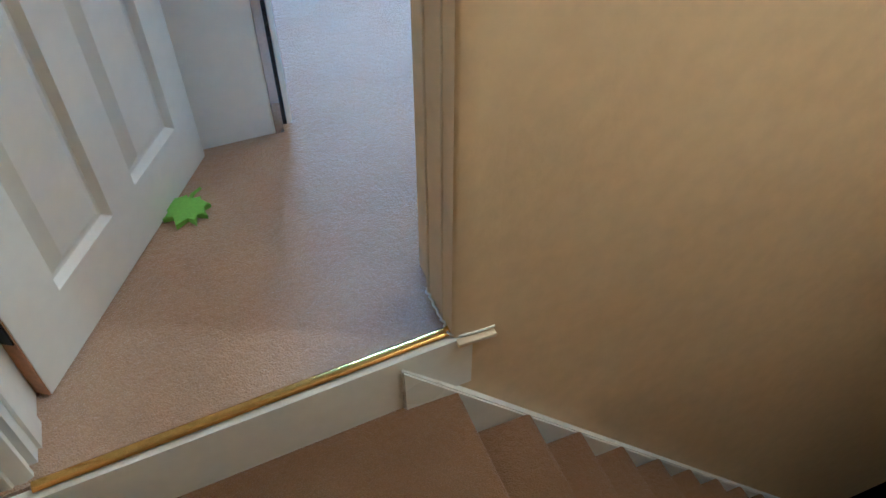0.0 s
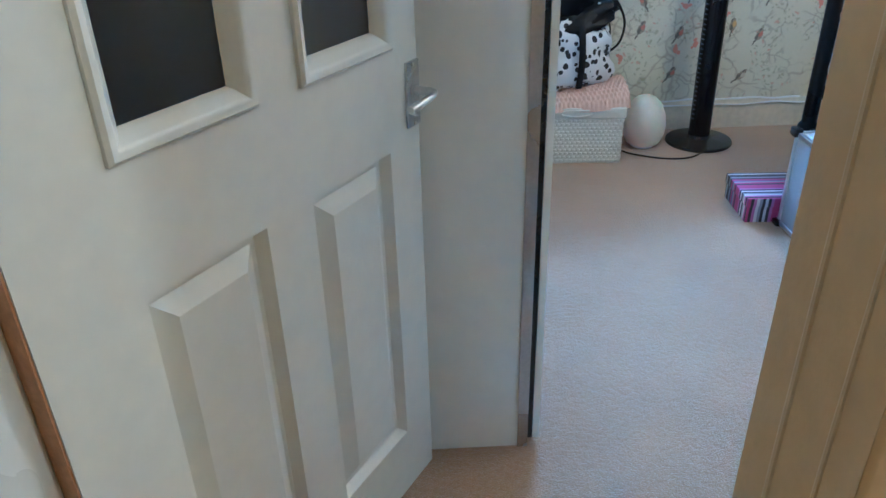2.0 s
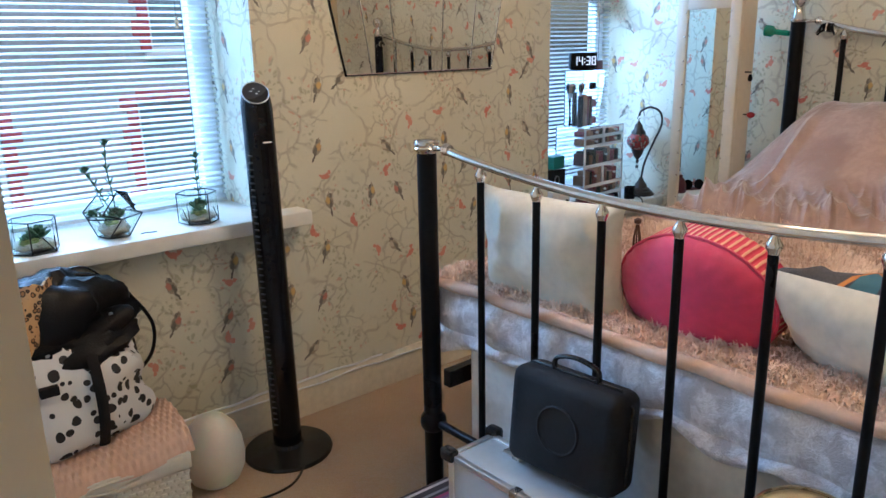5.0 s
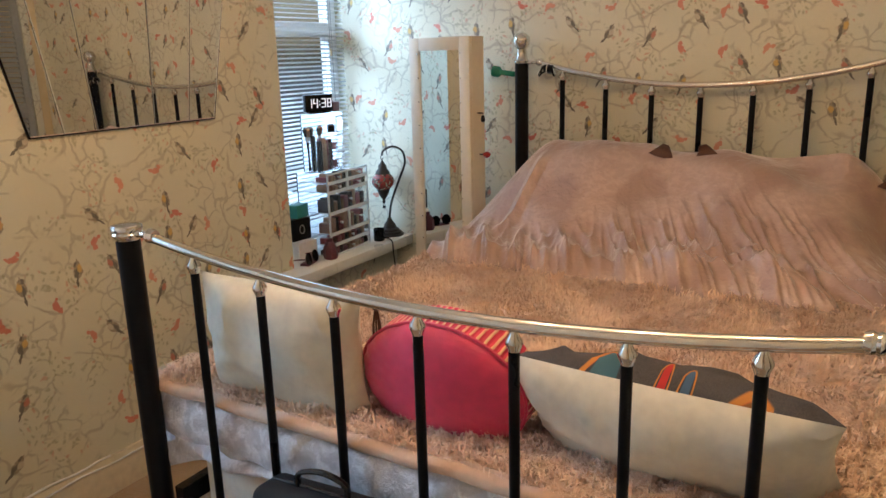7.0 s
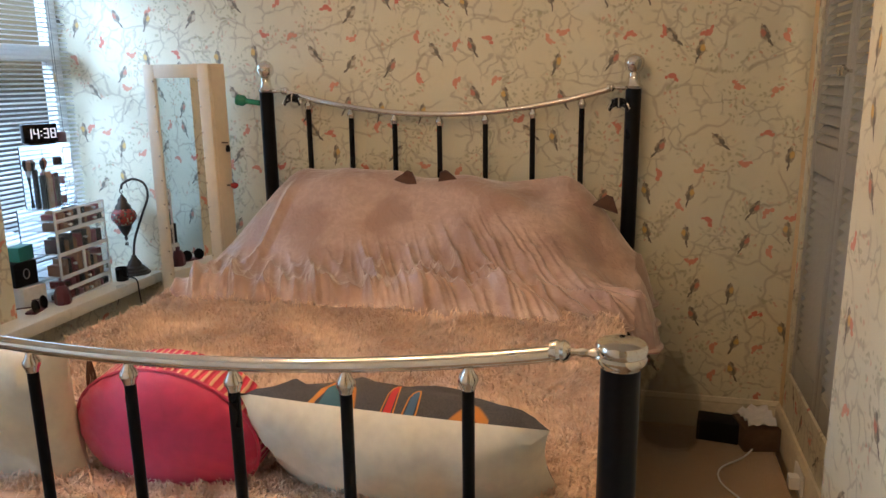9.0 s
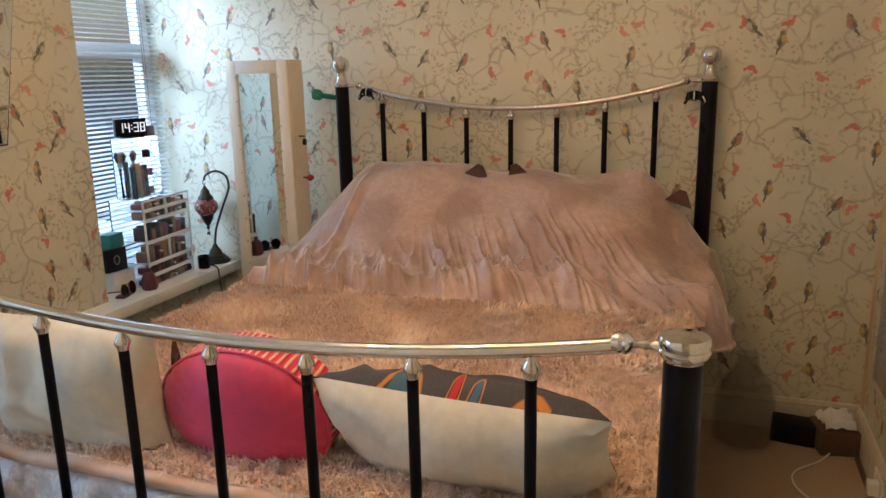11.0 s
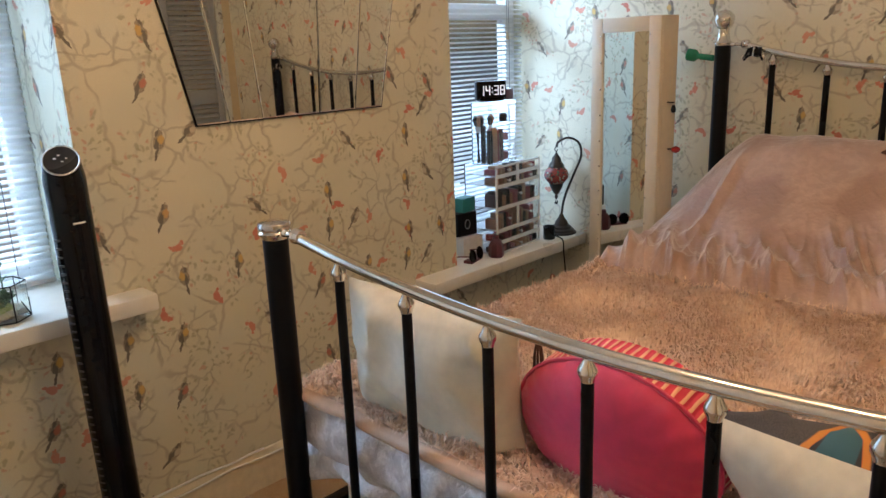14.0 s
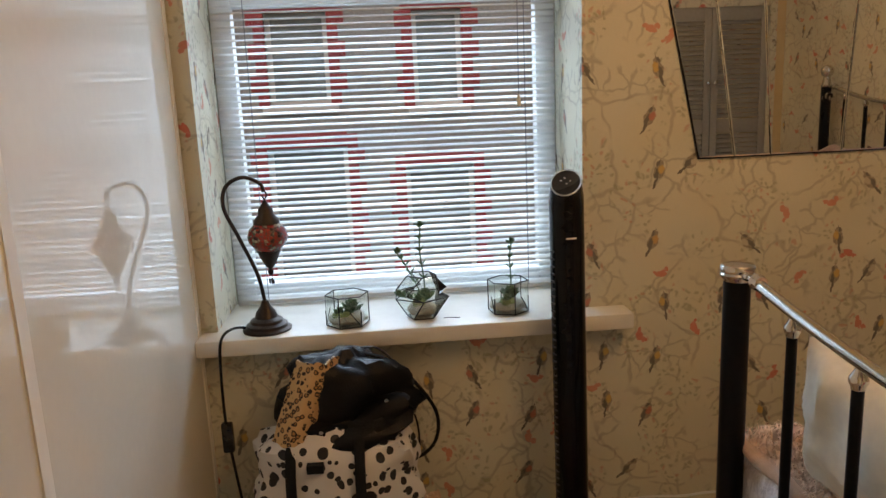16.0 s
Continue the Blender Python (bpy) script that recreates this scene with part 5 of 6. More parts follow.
EGG = material("egg_glass", (0.72, 0.68, 0.60), 0.35, var=0.03, Subsurface_Weight=0.3)
egg = thing("egg_lamp", (1.075, 3.03, 0.0), "white frosted glass egg lamp on the floor", "lamp")
part("shade", lathe([(0.045, 0.006), (0.075, 0.02), (0.093, 0.06), (0.097, 0.10), (0.090, 0.15), (0.072, 0.195), (0.045, 0.225), (0.018, 0.238), (0.0, 0.24)], 36), EGG, egg)
part("foot", lathe([(0.0, 0.0), (0.05, 0.0), (0.05, 0.008), (0.0, 0.008)], 24), UPVC, egg)

RATTAN = material("cream_plastic_weave", (0.66, 0.63, 0.53), 0.5, var=0.06)
KNIT = fabric("peach_waffle", (0.64, 0.43, 0.31), 0.9, 0.1)


def basket():
    b = thing("laundry_basket", (0.735, 2.985, 0.0), "cream woven plastic basket packed with blankets and bags", "basket", rz=-4)
    w, d, h = 0.39, 0.27, 0.25
    bm = bmesh.new()
    for sx in (-1, 1):
        bm_box(bm, sx * (w / 2) - 0.004, -d / 2, 0.0, sx * (w / 2) + 0.004, d / 2, h - 0.03)
        bm_box(bm, -w / 2, sx * (d / 2) - 0.004, 0.0, w / 2, sx * (d / 2) + 0.004, h - 0.03)
    bm_box(bm, -w / 2, -d / 2, 0, w / 2, d / 2, 0.008)
    part("wall", bm, RATTAN, b)
    dot = bmesh.new()
    bm_box(dot, -0.0085, -0.003, -0.005, 0.0085, 0.003, 0.005, bevel=0.0022, seg=1)
    me = finish(dot, "weave_knot", RATTAN)
    n = 0
    for r in range(12):
        for k in range(19):
            part("weave_knot", me, None, b, m=pose(-w / 2 + 0.014 + 0.0202 * k + 0.010 * (r % 2), -d / 2 - 0.004, 0.012 + 0.0165 * r))
        for k in range(5):
            part("weave_knot", me, None, b, m=pose(w / 2 + 0.004, -d / 2 + 0.02 + 0.0202 * k + 0.010 * (r % 2), 0.012 + 0.0165 * r, 0, 0, 90))
    part("rim", boxes((-w / 2 - 0.012, -d / 2 - 0.012, h - 0.045, w / 2 + 0.012, -d / 2 + 0.004, h), (-w / 2 - 0.012, d / 2 - 0.004, h - 0.045, w / 2 + 0.012, d / 2 + 0.012, h),
         (-w / 2 - 0.012, -d / 2 + 0.004, h - 0.045, -w / 2 + 0.004, d / 2 - 0.004, h), (w / 2 - 0.004, -d / 2 + 0.004, h - 0.045, w / 2 + 0.012, d / 2 - 0.004, h), bevel=0.004), RATTAN, b)
    g = smooth_line([(-0.06, -d / 2 - 0.014, h - 0.012), (0.0, -d / 2 - 0.018, h - 0.008), (0.06, -d / 2 - 0.014, h - 0.012), (0.065, -d / 2 - 0.014, h - 0.026), (0.0, -d / 2 - 0.018, h - 0.036), (-0.065, -d / 2 - 0.014, h - 0.028), (-0.06, -d / 2 - 0.014, h - 0.012)], 5)
    part("grip", tube(g, 0.004, 8), RATTAN, b)


basket()


def knit_blanket():
    x0, x1 = 0.535, 0.95
    def f(u, v):
        x = x0 + (x1 - x0) * u
        s = v * 1.0
        y = 2.832 + 0.30 * s - 0.01 * math.sin(x * 25)
        hill = math.sin(math.pi * min(1, s * 1.1)) ** 0.5
        z = 0.236 + 0.085 * hill + 0.02 * wob(x, y, 3, 5) + (0.05 * max(0, u - 0.8) * 5 * max(0, s - 0.3))
        z += 0.006 * math.sin(x * 330) * math.sin(s * 46)
        return Vector((x, y, z))
    return sheet(96, 60, f, 0.012)


solid("knit_blanket", knit_blanket(), KNIT, "peach waffle-knit blanket stuffed over the basket rim", "blanket")

DALMATIAN = material("dalmatian_print", (0.7, 0.7, 0.68), 0.7, var=0)
_n = Net(DALMATIAN)
_v = _n.voronoi(_n.vec("ADD", _n.coords(), _n.vec("SCALE", _n.noise(_n.coords(), 22, 1, "Color"), 0.016)), 31, "F1", 0.85, "3D")
_r = _n.split(_v["Color"])[0]
_spot = _n.math("LESS_THAN", _v["Distance"], _n.ramp(_r, 0, 1, 0.24, 0.50, False))
_n.put(_n.b.inputs["Base Color"], _n.mix(_spot, (0.72, 0.71, 0.68), (0.018, 0.016, 0.016)))
LEOPARD = material("leopard_print", (0.5, 0.3, 0.12), 0.8, var=0)
_n = Net(LEOPARD)
_v = _n.voronoi(_n.vec("ADD", _n.coords(), _n.vec("SCALE", _n.noise(_n.coords(), 60, 2, "Color"), 0.012)), 62, "F1", 0.8, "3D")["Distance"]
_ringm = _n.math("MULTIPLY", _n.ramp(_v, 0.22, 0.28), _n.ramp(_v, 0.42, 0.48, 1, 0))
_n.put(_n.b.inputs["Base Color"], _n.mix(_ringm, _n.mix(_n.ramp(_v, 0.2, 0.3, 1, 0), (0.56, 0.35, 0.16), (0.34, 0.17, 0.06)), (0.025, 0.015, 0.01)))
LEATHER = material("black_leather", (0.005, 0.005, 0.006), 0.34, var=0.2, scale=30, bump=0.35, bump_scale=220, Specular_IOR_Level=0.18)


def blobby(rx, ry, rz, seed, amount=0.12, seg=36, rings=22, squash=1.0):
    """A slumped soft body: an ellipsoid with a flattened foot and folds."""
    bm = bmesh.new()
    g = []
    for i in range(rings + 1):
        p = math.pi * i / rings
        row = []
        for k in range(seg):
            a = 2 * math.pi * k / seg
            d = Vector((math.sin(p) * math.cos(a), math.sin(p) * math.sin(a), math.cos(p)))
            e = 2.6
            s = 1 / (abs(d.x) ** e + abs(d.y) ** e + abs(d.z) ** e) ** (1 / e)
            s *= 1 + amount * noise.noise(d * 1.7 + Vector((seed, 0, 0))) + amount * 0.4 * noise.noise(d * 5 + Vector((0, seed, 0)))
            z = d.z * s * rz
            row.append(bm.verts.new((d.x * s * rx, d.y * s * ry, z)))
        g.append(row)
    for a, b in zip(g, g[1:]):
        for k in range(seg):
            bm.faces.new((a[k], a[(k + 1) % seg], b[(k + 1) % seg], b[k]))
    bmesh.ops.remove_doubles(bm, verts=bm.verts, dist=1e-5)
    return bm


def bags():
    bag = thing("dalmatian_bag", (0.655, 3.02, 0.445), "white rucksack with black dalmatian spots and black straps", "bag", rz=-2)
    part("body", blobby(0.235, 0.13, 0.16, 3.1, 0.24), DALMATIAN, bag)
    for x in (-0.095, 0.085):
        ln = [(x, -0.105 - 0.048 * math.sin(math.pi * k / 10), 0.13 - 0.026 * k) for k in range(11)]
        part("strap", tube(ln, 0.014, 8, flat=0.28), BLACK_CLOTH, bag, "black webbing strap")
    part("patch", box(-0.052, -0.150, 0.062, -0.008, -0.128, 0.086, 0.002), BLACK_CLOTH, bag, "small black maker's patch")
    hb = thing("black_handbag", (0.70, 3.05, 0.652), "slouchy black leather handbag on top of the basket", "handbag", rz=6)
    part("body", blobby(0.168, 0.095, 0.118, 8.4, 0.34), LEATHER, hb)
    part("flap", blobby(0.185, 0.105, 0.07, 5.2, 0.36), LEATHER, hb, m=pose(0.0, -0.02, -0.075, 0, -12, 0))
    loop = smooth_line([(0.03, 0.02, 0.11), (0.12, 0.0, 0.085), (0.19, -0.01, 0.02), (0.255, 0.0, -0.09), (0.25, 0.02, -0.19), (0.19, 0.02, -0.23), (0.15, 0.03, -0.17)], 8)
    part("handle", tube(loop, 0.0055, 8), LEATHER, hb, "thin black leather handle")
    part("shoulder_strap", tube(smooth_line([(0.02, 0.03, 0.115), (0.10, 0.03, 0.11), (0.155, 0.02, 0.05), (0.165, 0.02, 0.0), (0.20, 0.02, -0.12), (0.205, 0.02, -0.2)], 8), 0.006, 8, flat=0.5), LEATHER, hb)
    part("buckle", tube([(0.055, -0.12, -0.06), (0.085, -0.12, -0.06), (0.085, -0.12, -0.082), (0.055, -0.12, -0.082), (0.055, -0.12, -0.06)], 0.002, 6), STEEL, hb, "steel buckle")
    for p in ((-0.075, -0.115, -0.055), (0.105, -0.09, 0.0)):
        part("stud", lathe([(0.006, 0), (0.006, 0.004), (0.0, 0.006)], 12), STEEL, hb, m=pose(*p, 90, 0, 0))
    scarf = sheet(20, 24, lambda u, v: Vector((0.505 + 0.115 * u + 0.075 * v, 2.945 - 0.045 * math.sin(math.pi * u) + 0.06 * v, 0.575 + 0.20 * v + 0.012 * wob(u, v, 2, 5))), 0.006)
    solid("leopard_scarf", scarf, LEOPARD, "leopard print scarf tucked beside the black handbag", "scarf")


bags()

# green leaf-shaped door wedge
GREEN = material("green_rubber", (0.25, 0.50, 0.035), 0.55, var=0.12, scale=20)


def leaf_wedge():
    ol = []
    lobes = [(90, 0.075), (68, 0.045), (52, 0.07), (38, 0.042), (22, 0.066), (2, 0.040), (-18, 0.056), (-42, 0.034), (-65, 0.044), (-85, 0.020)]
    pts = lobes + [(180 - a, r) for a, r in reversed(lobes)]
    for a, r in pts:
        ol.append((r * math.cos(radians(a)), r * math.sin(radians(a))))
    bm = prism(ol, 0.0, 0.016)
    bmesh.ops.bevel(bm, geom=[e for e in bm.edges if abs(e.verts[0].co.z - e.verts[1].co.z) < 1e-6 and e.verts[0].co.z > 0.01], offset=0.003, segments=2, affect="EDGES")
    w = thing("door_wedge", (-0.030, 0.900, 0.001), "bright green leaf-shaped rubber door wedge on the carpet", "door stop", rz=150, rx=0)
    part("leaf", bm, GREEN, w)
    part("stalk", tube(smooth_line([(0, -0.01, 0.008), (0.006, -0.045, 0.008), (-0.004, -0.075, 0.007)], 5), [0.006] * 6 + [0.004] * 5, 8), GREEN, w)


leaf_wedge()

# ---------- window sill things ----------
BRONZE = material("dark_bronze", (0.040, 0.028, 0.022), 0.42, 0.6, var=0.25, scale=30, bump=0.2, bump_scale=150)
MOSAIC = material("mosaic_glass", (0.4, 0.1, 0.06), 0.25, var=0)
_n = Net(MOSAIC)
_v = _n.voronoi(_n.coords(), 95, "F1", 0.7, "3D")
_e = _n.voronoi(_n.coords(), 95, "DISTANCE_TO_EDGE", 0.7, "3D")[0]
_h = _n.split(_v["Color"])[0]
_cz = _n.mix(_n.ramp(_h, 0.62, 0.66), (0.30, 0.03, 0.022), _n.mix(_n.ramp(_h, 0.80, 0.83), (0.06, 0.02, 0.02), _n.mix(_n.ramp(_h, 0.84, 0.87), (0.035, 0.11, 0.06), (0.34, 0.26, 0.18))))
_n.put(_n.b.inputs["Base Color"], _n.mix(_n.ramp(_e, 0.03, 0.08, 1, 0), _cz, (0.12, 0.06, 0.045)))
_n.bump(_e, 0.5, 0.003)


def mosaic_lamp(at, rz, s, label):
    l = thing("mosaic_lamp", at, label, "lamp", group="mosaic lamps", rz=rz)
    l.scale = (s, s, s)
    part("base", lathe([(0.0, 0.0), (0.075, 0.0), (0.076, 0.006), (0.066, 0.012), (0.064, 0.020), (0.052, 0.026), (0.050, 0.034), (0.036, 0.042), (0.030, 0.060), (0.016, 0.078), (0.010, 0.095), (0.0, 0.095)], 32), BRONZE, l)
    arm = smooth_line([(0.0, 0, 0.09), (-0.015, 0, 0.18), (-0.06, 0, 0.30), (-0.095, 0, 0.39), (-0.085, 0, 0.455), (-0.035, 0, 0.482), (0.015, 0, 0.462), (0.026, 0, 0.435)], 8)
    part("arm", tube(arm, 0.006, 10), BRONZE, l)
    part("hook", tube(smooth_line([(0.026, 0, 0.44), (0.034, 0, 0.425), (0.026, 0, 0.412), (0.020, 0, 0.425)], 5), 0.0025, 6), BRONZE, l)
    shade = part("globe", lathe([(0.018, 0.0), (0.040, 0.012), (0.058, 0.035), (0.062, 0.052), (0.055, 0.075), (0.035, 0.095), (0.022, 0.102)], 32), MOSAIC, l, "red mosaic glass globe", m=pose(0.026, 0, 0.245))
    part("cap", lathe([(0.040, 0.0), (0.038, 0.012), (0.024, 0.028), (0.022, 0.045), (0.010, 0.060), (0.004, 0.072), (0.0, 0.072)], 24), BRONZE, shade, m=pose(0, 0, 0.092))
    part("finial", lathe([(0.0, -0.075), (0.006, -0.068), (0.009, -0.060), (0.006, -0.050), (0.018, -0.035), (0.030, -0.010), (0.036, 0.006), (0.030, 0.010)], 24), BRONZE, shade)
    for k in range(5):
        a = k * 1.26
        part("pendant", lathe([(0.0, 0.0), (0.003, 0.003), (0.003, 0.010), (0.0, 0.016)], 8), BRONZE, shade, m=pose(0.006 * math.cos(a), 0.006 * math.sin(a), -0.10 + 0.006 * (k % 2)))
    return l


mosaic_lamp((0.475, 3.234, 0.795), 8, 0.94, "bronze swan-neck lamp with a red mosaic globe on the sill")
mosaic_lamp((3.585, 3.225, 0.550), 118, 0.94, "second bronze mosaic lamp beside the make-up drawers")
flex = smooth_line([(0.43, 3.235, 0.803), (0.385, 3.20, 0.815), (0.358, 3.155, 0.802), (0.350, 3.138, 0.74), (0.352, 3.115, 0.58), (0.360, 3.12, 0.45), (0.385, 3.14, 0.2), (0.42, 3.16, 0.05)], 8)
lc = thing("lamp_cord", (0, 0, 0), "black lamp cord with inline switch hanging off the sill", "cord")
part("cord", tube(flex, 0.0042, 8), BLACK_PLASTIC, lc)
part("switch", box(0.340, 3.098, 0.475, 0.372, 3.122, 0.565, 0.006), BLACK_PLASTIC, lc)
solid("lamp_cord", tube(smooth_line([(3.56, 3.30, 0.556), (3.50, 3.22, 0.558), (3.46, 3.13, 0.556), (3.455, 3.118, 0.50), (3.47, 3.118, 0.40), (3.5, 3.12, 0.25)], 8), 0.0035, 8), BLACK_PLASTIC, "black lamp cord trailing over the low sill", "cord")

LEAD = material("dark_lead", (0.03, 0.028, 0.026), 0.45, 0.6, var=0.2)
SOIL = material("pale_gravel", (0.40, 0.37, 0.28), 0.9, var=0.4, scale=60, bump=0.8, bump_scale=160)
MOSS = material("pale_moss", (0.22, 0.27, 0.10), 0.9, var=0.4, scale=40, bump=0.8, bump_scale=120)
SUCC = material("succulent_green", (0.085, 0.18, 0.085), 0.45, var=0.3, scale=60)
THIN_GLASS = glass("thin_glass", (0.93, 0.97, 0.95))


def bottle_leaf():
    bm = sheet(5, 6, lambda u, v: Vector(((u - 0.5) * 0.014 * math.sin(math.pi * min(1, v * 0.92 + 0.04)) ** 0.7, 0.026 * v, 0.004 * v * v + 0.004 * (1 - (2 * u - 1) ** 2) * math.sin(math.pi * v))), 0.002)
    return finish(bm, "leaf", SUCC)


LEAF_ME = bottle_leaf()


def rosette(parent, at, n, size, seed):
    rng = random.Random(seed)
    for k in range(n):
        q = k / n
        part("leaf", LEAF_ME, None, parent, m=pose(at[0], at[1], at[2] + 0.010 * q * size, 20 + 55 * q + rng.uniform(-8, 8), rng.uniform(-10, 10), 137.5 * k) @ Matrix.Scale(size * (1.15 - 0.5 * q), 4))


def terrarium(at, rz, sides, r0, r1, h, label, stems):
    """Faceted glass planter with lead seams: rings of r0 (foot), r1 (belly) and an open top."""
    t = thing("terrarium", at, label, "terrarium", group="terrariums", rz=rz)
    t.scale = (0.94, 0.94, 0.94)
    levels = [(r0, 0.004), (r1, h * 0.5), (r1 * 0.98, h * 0.62), (r0 * 0.95, h)]
    if sides == 6:
        levels = [(r0, 0.004), (r0, h)]
    rings = []
    for i, (r, z) in enumerate(levels):
        off = math.pi / sides * (i % 2) if sides == 5 else 0.0
        rings.append([Vector((r * math.cos(2 * math.pi * k / sides + off), r * math.sin(2 * math.pi * k / sides + off), z)) for k in range(sides)])
    edges, faces = [], []
    for a, b in zip(rings, rings[1:]):
        for k in range(sides):
            q = (k + 1) % sides
            if sides == 6:
                edges += [(a[k], b[k])] if k % 2 == 0 else [(a[k], (a[k] + b[k]) / 2)]
                faces.append((a[k], a[q], b[q], b[k]))
                if k % 2 == 0:
                    edges += [(a[q], (a[k] + b[k]) / 2 * 0.5 + (a[q] + b[q]) / 2 * 0.5)]
            else:
                edges += [(a[k], b[k])]
                faces.append((a[k], a[q], b[q], b[k]))
    for ring in (rings[0], rings[-1]):
        edges += [(ring[k], ring[(k + 1) % sides]) for k in range(sides)]
    if sides == 5:
        mid = rings[1]
        edges += [(rings[1][k], rings[2][k]) for k in range(sides)]
        edges += [(rings[1][k], rings[1][(k + 1) % sides]) for k in range(sides)]
    for a, b in faces and edges:
        part("seam", tube([a, b], 0.0019, 6), LEAD, t)
    bm = bmesh.new()
    for f in faces:
        bm.faces.new([bm.verts.new(v) for v in f])
    bm.faces.new([bm.verts.new(v) for v in rings[0]])
    bmesh.ops.remove_doubles(bm, verts=bm.verts, dist=1e-5)
    bmesh.ops.recalc_face_normals(bm, faces=bm.faces)
    bmesh.ops.solidify(bm, geom=list(bm.faces), thickness=0.0012)
    g = part("glass", bm, THIN_GLASS, t)
    g.visible_shadow = False
    soil = part("gravel", blobby(r0 * 0.84, r0 * 0.84, h * 0.16, 2.0 + h, 0.15, 24, 12), SOIL, t, "pale gravel and sand", m=pose(0, 0, 0.006 + h * 0.16))
    part("moss", blobby(r0 * 0.38, r0 * 0.34, h * 0.12, 5.0, 0.4, 16, 10), MOSS, t, m=pose(-r0 * 0.3, -0.2 * r0, h * 0.36))
    plant = part("succulent", blobby(r0 * 0.1, r0 * 0.1, 0.012, 1.0, 0.1, 10, 8), SUCC, t, m=pose(r0 * 0.18, 0, h * 0.34))
    rosette(plant, (0, 0, 0.006), 22, 1.5, sides)
    rosette(plant, (-r0 * 0.55, -r0 * 0.25, 0.004), 14, 1.0, sides + 7)
    for k, st in enumerate(stems):
        line = smooth_line([(0, 0, 0), *st], 6)
        s = part("stem", tube(line, 0.0022, 6), SUCC, t, m=pose(r0 * 0.18, 0, h * 0.34))
        rosette(s, line[-1], 11, 0.8, k + 3)
        for j in (len(line) // 3, len(line) // 2, 2 * len(line) // 3, 5 * len(line) // 6):
            for a in (0, 150):
                part("leaf", LEAF_ME, None, s, m=pose(*line[j], 40, 0, a + 70 * j) @ Matrix.Scale(0.8, 4))


terrarium((0.713, 3.234, 0.795), 10, 6, 0.068, 0.068, 0.10, "low hexagonal glass terrarium with a succulent", [])
terrarium((0.938, 3.258, 0.795), 18, 5, 0.052, 0.088, 0.14, "faceted glass terrarium with a leggy trailing succulent", [[(0.0, 0.0, 0.08), (-0.01, 0, 0.17), (-0.005, 0, 0.245)], [(-0.03, 0, 0.07), (-0.06, 0.0, 0.13), (-0.085, 0, 0.17)], [(-0.04, -0.01, 0.02), (-0.09, -0.01, 0.035)]])
terrarium((1.201, 3.258, 0.795), 40, 6, 0.066, 0.066, 0.105, "hexagonal glass terrarium with one tall succulent stem", [[(0.005, 0.0, 0.07), (0.0, 0, 0.14), (0.01, 0, 0.185)]])
solid("twig", tube(smooth_line([(0.999, 3.218, 0.7985), (1.018, 3.214, 0.800), (1.046, 3.211, 0.7985)], 4), 0.0016, 6), BRONZE, "small dry twig fallen on the sill", "twig")

# make-up drawers
MAKEUP = [material("make_up_%d" % k, c, 0.4, var=0.2, scale=30) for k, c in enumerate([(0.10, 0.02, 0.03), (0.30, 0.04, 0.06), (0.45, 0.22, 0.13), (0.03, 0.025, 0.03), (0.55, 0.33, 0.22), (0.40, 0.10, 0.14)])]
ACRYL_EDGE = material("acrylic_edge", (0.90, 0.92, 0.93), 0.15, var=0.02, Transmission_Weight=0.15)


